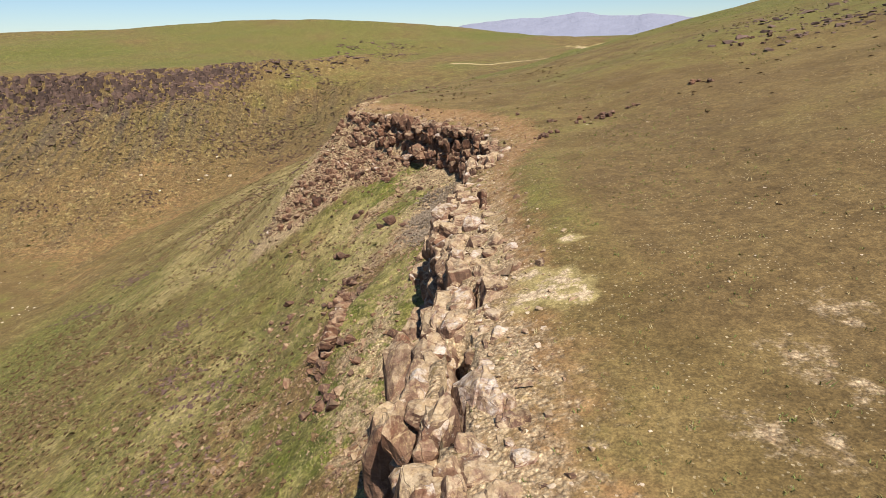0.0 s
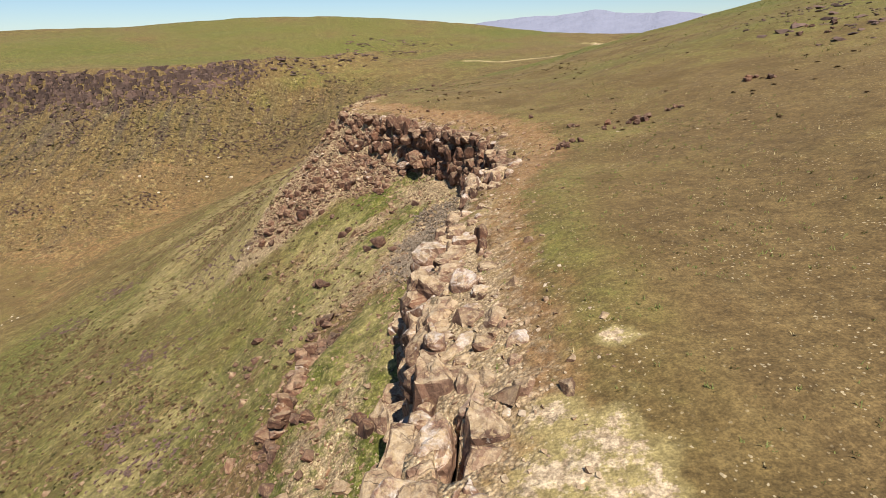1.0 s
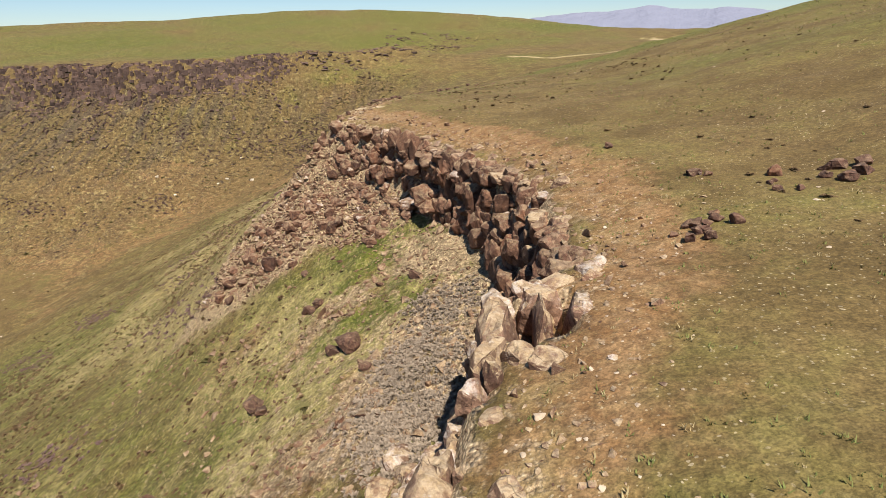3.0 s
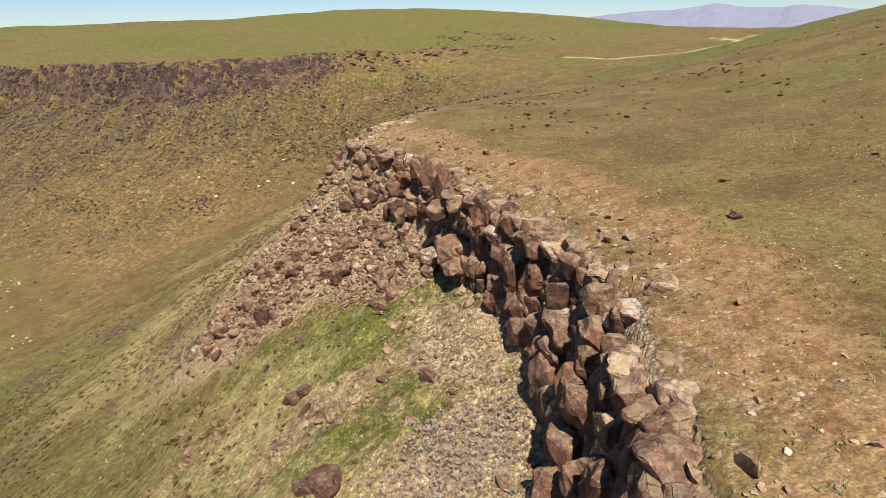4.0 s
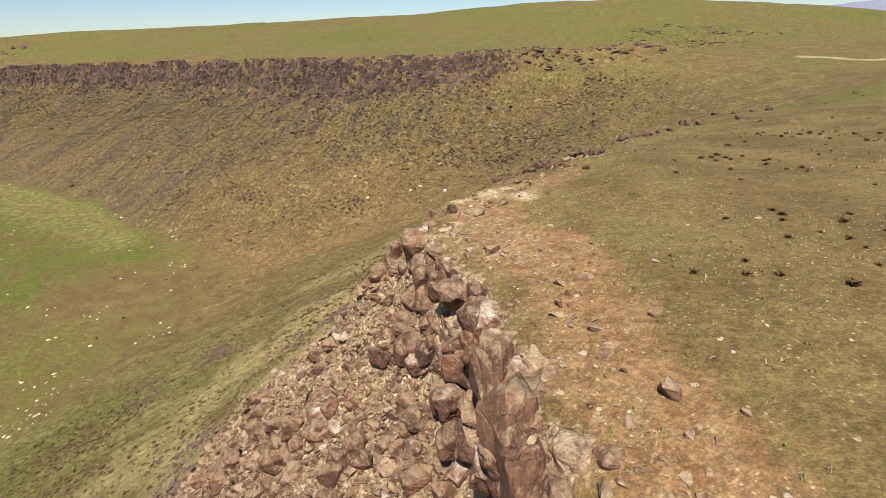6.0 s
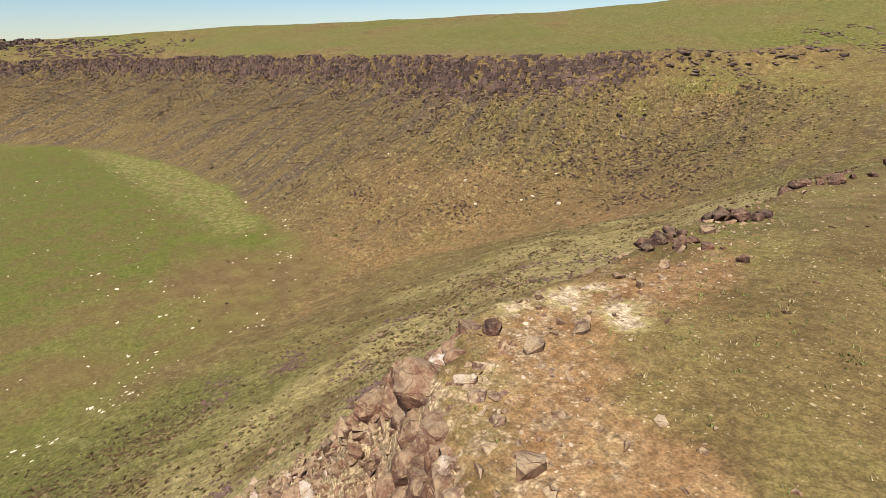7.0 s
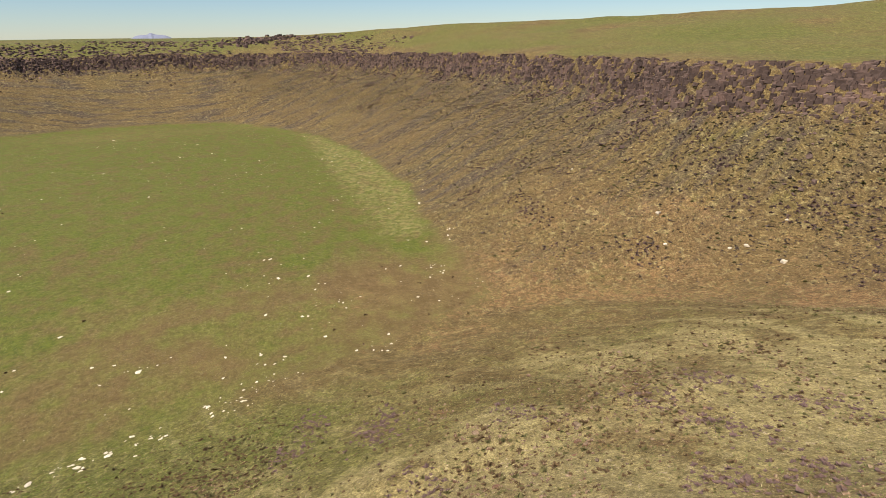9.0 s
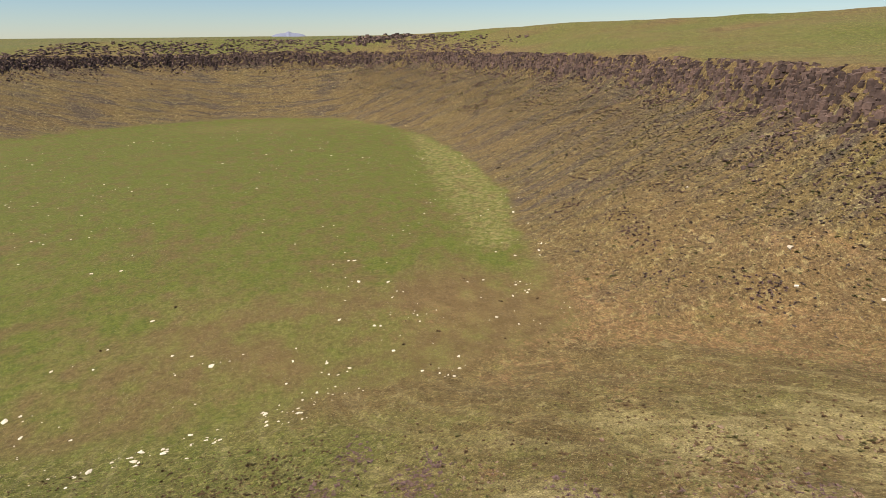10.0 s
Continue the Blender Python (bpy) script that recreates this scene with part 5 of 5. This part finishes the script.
strewn("far_talus", CHIPS, on_ground(x, y), np.clip(rng.lognormal(-0.35, 0.45, len(x)), 0.3, 2.0), rng.uniform(0, 6.3, len(x)), FAR_BASALT, "dark fallen stones under the far cliff", "rubble", lean=0.2)
hubs = [(-45, 334, 9), (-29, 325, 8), (-47, 308, 9), (-60, 318, 6), (-34, 312, 6), (-64, 228, 5), (-54, 238, 5), (-70, 219, 4), (-46, 246, 5)]
spots = np.concatenate([np.array(hub[:2]) + rng.normal(0, 1, (70, 2)) * (hub[2], 2.2) for hub in hubs])
strewn("crest_outcrops", CHIPS, on_ground(spots[:, 0], spots[:, 1]), np.clip(rng.lognormal(-0.3, 0.5, len(spots)), 0.3, 2.2), rng.uniform(0, 6.3, len(spots)), FAR_BASALT, "dark rocks in low ledges on the far hill", "rubble", (1.5, 1, 0.6))
west = np.nonzero((top[:, 1] < 175) & (top[:, 1] > -140) & (top[:, 0] < -340))[0]
s = rng.choice(west, 2600)
o = rng.choice([4.0, 14.0, 27.0, 40.0], 2600) + rng.normal(0, 4, 2600)
x, y = top[s, 0] + o * course[s, 1], top[s, 1] - o * course[s, 0]
keep = rng.random(2600) < smooth(fbm(x, y, 34, 119), -0.25, 0.2)
x, y = x[keep], y[keep]
strewn("far_strata", COLUMNS, on_ground(x, y), rng.uniform(0.6, 1.7, len(x)), rng.uniform(0, 6.3, len(x)), FAR_BASALT, "broken dark rock ledges behind the far rim", "rubble", (1.6, 1, 0.8))
knob = rng.normal(0, 1, (160, 2)) * (7, 12) + (-462, 105)
strewn("far_outcrop", COLUMNS, on_ground(knob[:, 0], knob[:, 1]), rng.uniform(1.0, 3.0, 160), rng.uniform(0, 6.3, 160), FAR_BASALT, "dark rocky knob on the far rim", "rubble")


# ---------------------------------------------------------------- brush and grass
def brush_shape(seed, twigs, spiky=0.5, broad=1.0):
    """A low round bush about one metre across, of many small leafy scraps with gaps."""
    r = np.random.default_rng(seed)
    az, el = r.uniform(0, 6.3, twigs), np.arcsin(r.uniform(0.05, 1, twigs))
    far = r.uniform(0.25, 0.52, twigs) * (1 + 0.25 * np.sin(3 * az + seed))
    tip = np.stack([far * np.cos(az) * np.cos(el), far * np.sin(az) * np.cos(el), 0.75 * far * np.sin(el) + 0.05], 1)
    side = np.cross(tip, r.normal(0, 1, (twigs, 3)))
    side /= np.linalg.norm(side, axis=1)[:, None]
    wide_ = broad * r.uniform(0.07, 0.15, twigs)[:, None]
    root = tip * (1 - spiky) * r.uniform(0.6, 1, (twigs, 1))
    verts = np.stack([root - side * wide_, root + side * wide_, tip + r.normal(0, 0.03, (twigs, 3)) + side * wide_ * r.uniform(-1, 1, (twigs, 1))], 1).reshape(-1, 3)
    return verts, np.arange(3 * twigs).reshape(-1, 3)


def tuft_shape(seed, blades):
    """A tuft of grass about one metre high and wide, to be scaled down."""
    r = np.random.default_rng(seed)
    az = r.uniform(0, 6.3, blades)
    root = r.normal(0, 0.28, (blades, 2))
    side = np.stack([-np.sin(az), np.cos(az)], 1) * r.uniform(0.06, 0.13, (blades, 1))
    bend = np.stack([np.cos(az), np.sin(az)], 1) * r.uniform(0.1, 0.6, (blades, 1))
    low = np.full((blades, 1), -0.1)
    verts = np.stack([np.hstack([root - side, low]), np.hstack([root + side, low]), np.hstack([root + bend, r.uniform(0.5, 1.0, (blades, 1))])], 1).reshape(-1, 3)
    return verts, np.arange(3 * blades).reshape(-1, 3)


FAR_BRUSH = [brush_shape(n, 20, 0.7, 1.9) for n in range(6)]
SMALL_BRUSH = [brush_shape(60 + n, 10, 0.8, 2.5) for n in range(8)]
NEAR_BRUSH = [brush_shape(20 + n, 60, 0.5, 1.3) for n in range(6)]


def sprinkle(number, box, likely):
    """Random places in a box (west, south, east, north), kept by how likely each is."""
    x, y = rng.uniform(box[0], box[2], number), rng.uniform(box[1], box[3], number)
    keep = rng.random(number) < likely(x, y)
    return x[keep], y[keep]


def on_wall(x, y):
    z, far = lie(x, y), np.hypot(x + 5, y - 60)
    m, _ = beside(x, y, MESA_TOP)
    return (0.3 + 0.7 * smooth(z, -36, -22)) * smooth(-z, 5, 10) * smooth(z, -42.5, -40) * smooth(far, 70, 100) * smooth(-x, 24, 60) * smooth(-m, 3, 6) * smooth(y - 0.35 * x, 130, 165) * np.maximum(smooth(-beside(x, y, HOLLOW)[0], 2, 14), smooth(-x, 100, 118))


x, y = sprinkle(120000, (-440, 60, -20, 265), lambda x, y: on_wall(x, y) * (0.2 + 0.2 * smooth(-x, 110, 200) + 0.6 * smooth(fbm((x - y) * 1.1, (x + y) * 0.3, 8, 79), -0.1, 0.45)))
half = rng.random(len(x)) < 0.45
for sub, material, name, label in ((half, WALL_BRUSH, "brown_brush", "low brown sagebrush over the crater's far wall"), (~half, GREEN_BRUSH, "olive_brush", "low olive brush over the crater's far wall")):
    strewn(name, FAR_BRUSH, on_ground(x[sub], y[sub]), np.clip(rng.lognormal(-0.7, 0.4, sub.sum()), 0.25, 1.3), rng.uniform(0, 6.3, sub.sum()), material, label, "brush", (1.3, 1.3, 0.8))
x, y = sprinkle(230000, (-420, 90, -20, 262), lambda x, y: 0.45 * on_wall(x, y))
strewn("small_brush", SMALL_BRUSH, on_ground(x, y), np.clip(rng.lognormal(-0.95, 0.35, len(x)), 0.2, 0.8), rng.uniform(0, 6.3, len(x)), WALL_BRUSH, "small dark tufts of brush covering the far wall", "brush", (1.3, 1.3, 0.8))
hubs = np.array(sprinkle(200, (-330, 100, -45, 230), lambda x, y: on_wall(x, y) * 0.5)).T
spots = np.concatenate([hub + rng.normal(0, 1, (int(rng.integers(24, 60)), 2)) * (rng.uniform(1.6, 3.6), rng.uniform(1.2, 2.4)) for hub in np.concatenate([hubs, np.array(PURPLE)])])
strewn("purple_brush", FAR_BRUSH, on_ground(spots[:, 0], spots[:, 1]), rng.uniform(0.4, 1.1, len(spots)), rng.uniform(0, 6.3, len(spots)), PURPLE_BRUSH, "thickets of dark purple sagebrush on the far wall", "brush")

x, y = sprinkle(45000, (-70, 5, -7, 150), lambda x, y: 0.06 * smooth(-beside(x, y, RIM_TOP)[0], 5, 9) + 0.9 * slope_streaks(x, y) * (1 - 0.5 * smooth(y, 70, 85)))
half = rng.random(len(x)) < 0.6
for sub, material, name, label in ((half, BRUSH, "slope_brush", "small brown shrubs in streaks over the grassy slope"), (~half, GREEN_BRUSH, "slope_weeds", "small olive weeds in streaks over the grassy slope")):
    strewn(name, FAR_BRUSH, on_ground(x[sub], y[sub]), np.clip(rng.lognormal(-1.25, 0.45, sub.sum()), 0.12, 0.8), rng.uniform(0, 6.3, sub.sum()), material, label, "brush", (1.3, 1.3, 0.8))
x, y = sprinkle(40000, (-75, 8, -7, 145), lambda x, y: (0.35 - 0.15 * smooth(y, 70, 85)) * smooth(-beside(x, y, RIM_TOP)[0], 6, 10) * (0.4 + 0.6 * smooth(fbm(x, y, 4, 111), -0.2, 0.3)))
strewn("slope_tufts", SMALL_BRUSH, on_ground(x, y), np.clip(rng.lognormal(-1.45, 0.4, len(x)), 0.12, 0.55), rng.uniform(0, 6.3, len(x)), BRUSH, "small brown tufts dotted all over the slope", "brush", (1.3, 1.3, 0.9))
x, y = sprinkle(90000, (-60, 8, -2, 130), lambda x, y: 0.012 + 0.25 * slope_streaks(x, y) + 1.0 * broken(x, y) + 0.8 * stony_bank(x, y))
strewn("slope_stones", GRIT + CHIPS[:4], on_ground(x, y), np.clip(rng.lognormal(-1.95, 0.6, len(x)), 0.06, 0.75), rng.uniform(0, 6.3, len(x)), BASALT, "brown stones in streaks over the grassy slope", "stones", (1.2, 1, 0.7), 0.2)
spots = np.concatenate([np.array(hub) + rng.normal(0, 1, (85, 2)) * (2.1, 1.3) for hub in HUBS])
strewn("thickets", FAR_BRUSH, on_ground(spots[:, 0], spots[:, 1]), np.clip(rng.lognormal(-1.15, 0.4, len(spots)), 0.15, 0.8), rng.uniform(0, 6.3, len(spots)), PURPLE_BRUSH, "matted purple-brown brush thickets on the slope", "brush", (1.3, 1.3, 0.55))
x, y = sprinkle(9000, (-12, 12, 70, 250), lambda x, y: smooth(beside(x, y, RIM_TOP)[0], 2.5, 5) * (0.05 + 0.3 * smooth(fbm(x, y, 12, 99), 0.12, 0.45)) * smooth(y, 18, 50))
strewn("plateau_brush", NEAR_BRUSH, on_ground(x, y), rng.uniform(0.15, 0.45, len(x)), rng.uniform(0, 6.3, len(x)), BRUSH, "small dark shrubs dotted over the plateau", "brush", (1.3, 1, 0.5))
x, y = sprinkle(700, (-6, 68, 14, 100), lambda x, y: smooth(beside(x, y, RIM_TOP)[0], 4, 7) * (0.08 + 0.6 * smooth(fbm(x, y, 5, 117), 0.05, 0.4)))
strewn("plateau_tussocks", NEAR_BRUSH, on_ground(x, y), rng.uniform(0.15, 0.4, len(x)), rng.uniform(0, 6.3, len(x)), BRUSH, "dark tussocks scattered over the plateau", "brush", (1.2, 1, 0.9))
x, y = sprinkle(5000, (-330, -60, -70, 140), lambda x, y: smooth(-lie(x, y), 41, 43) * (0.012 + 0.12 * np.exp(-((np.abs(x + 108) + np.abs(y - 112)) / 28) ** 2)))
strewn("floor_brush", NEAR_BRUSH, on_ground(x, y), rng.uniform(0.3, 0.8, len(x)), rng.uniform(0, 6.3, len(x)), BRUSH, "dark shrubs dotted on the crater floor", "brush")
hubs = [(-77, 60.4), (-74.5, 50), (-79, 64), (-84, 76.7), (-86.1, 81.3), (-82.5, 72.5), (-88.3, 98.8), (-117.5, 118), (-136, 131), (-94, 80), (-100, 60), (-110, 95), (-76, 56)]
spots = np.concatenate([np.array(hub) + rng.normal(0, 1, (11, 2)) * (1.6, 2.4) for hub in hubs] + [np.stack(sprinkle(5200, (-330, -60, -70, 140), lambda x, y: 0.3 * smooth(-lie(x, y), 41, 43) * smooth(fbm(x, y, 22, 137), -0.2, 0.3)), 1)])
strewn("floor_stones", CHIPS, on_ground(spots[:, 0], spots[:, 1]), np.clip(rng.lognormal(-1.25, 0.5, len(spots)), 0.12, 1.0), rng.uniform(0, 6.3, len(spots)), PALE_STONE, "pale bleached stones on the crater floor", "stones", (1.4, 1, 0.3))
spots = np.array([(-97.8, 161.7), (-80.5, 167.3), (-72.8, 167.3), (-82, 165), (-80, 176), (-81, 268), (-83, 270), (-91, 158), (-129, 161)])
strewn("pale_boulders", CHIPS, on_ground(spots[:, 0], spots[:, 1]), np.array([1.3, 1.1, 1.2, 0.8, 0.8, 1.6, 1.0, 0.8, 0.9]), rng.uniform(0, 6.3, len(spots)), PALE_STONE, "whitish boulders on the far wall", "boulder")



def grass(number, box, likely, blades, low, high):
    x, y = sprinkle(number, box, likely)
    o = beside(x, y, RIM_TOP)[0]
    straw = rng.random(len(x)) < np.where(o > 0, 0.3, 0.45) + 0.3 * fbm(x, y, 6, 103)
    shapes = [tuft_shape(40 + n, blades) for n in range(8)]
    for sub, material, name, label in ((straw, STRAW, "straw_grass", "tufts of dry straw-coloured grass"), (~straw, BLADES, "green_grass", "tufts of short green grass")):
        strewn(name, shapes, on_ground(x[sub], y[sub]), rng.uniform(low, high, sub.sum()), rng.uniform(0, 6.3, sub.sum()), material, label, "grass", (1.3, 1.3, 0.8))


spots = np.concatenate([np.array(hub) + rng.normal(0, 1, (150, 2)) * (0.7, 0.8) for hub in [(-3.2, 44.2), (-2.2, 45.6), (-3.1, 47), (-1.8, 47.6), (-3.7, 48.8), (-2.5, 49.6), (-1.4, 45), (-2.3, 43.2), (-3.9, 46), (-1.5, 52), (-3.1, 52.2)]])
strewn("grey_brush", NEAR_BRUSH, on_ground(spots[:, 0], spots[:, 1]), rng.uniform(0.16, 0.42, len(spots)), rng.uniform(0, 6.3, len(spots)), GREY_BRUSH, "dry grey brush under the alcove's cliff", "brush")
grass(150000, (-30, 8, 20, 112), lambda x, y: 0.6 * smooth(-np.abs(beside(x, y, RIM_TOP)[0] + 3), -20, -10) * smooth(np.abs(beside(x, y, RIM_TOP)[0] + 1), 0.8, 2.5) * (1 - 0.85 * broken(x, y)) * smooth(fbm(x, y, 3, 101), -0.5, 0.3) * np.where(beside(x, y, RIM_TOP)[0] > 0, 0.35, 1.0), 6, 0.05, 0.14)
grass(110000, (-80, 8, 50, 160), lambda x, y: 0.7 * smooth(np.abs(beside(x, y, RIM_TOP)[0] + 3), 9, 16) * smooth(fbm(x, y, 5, 105), -0.4, 0.3) * np.where(beside(x, y, RIM_TOP)[0] > 0, 0.3, 1.0), 4, 0.1, 0.24)
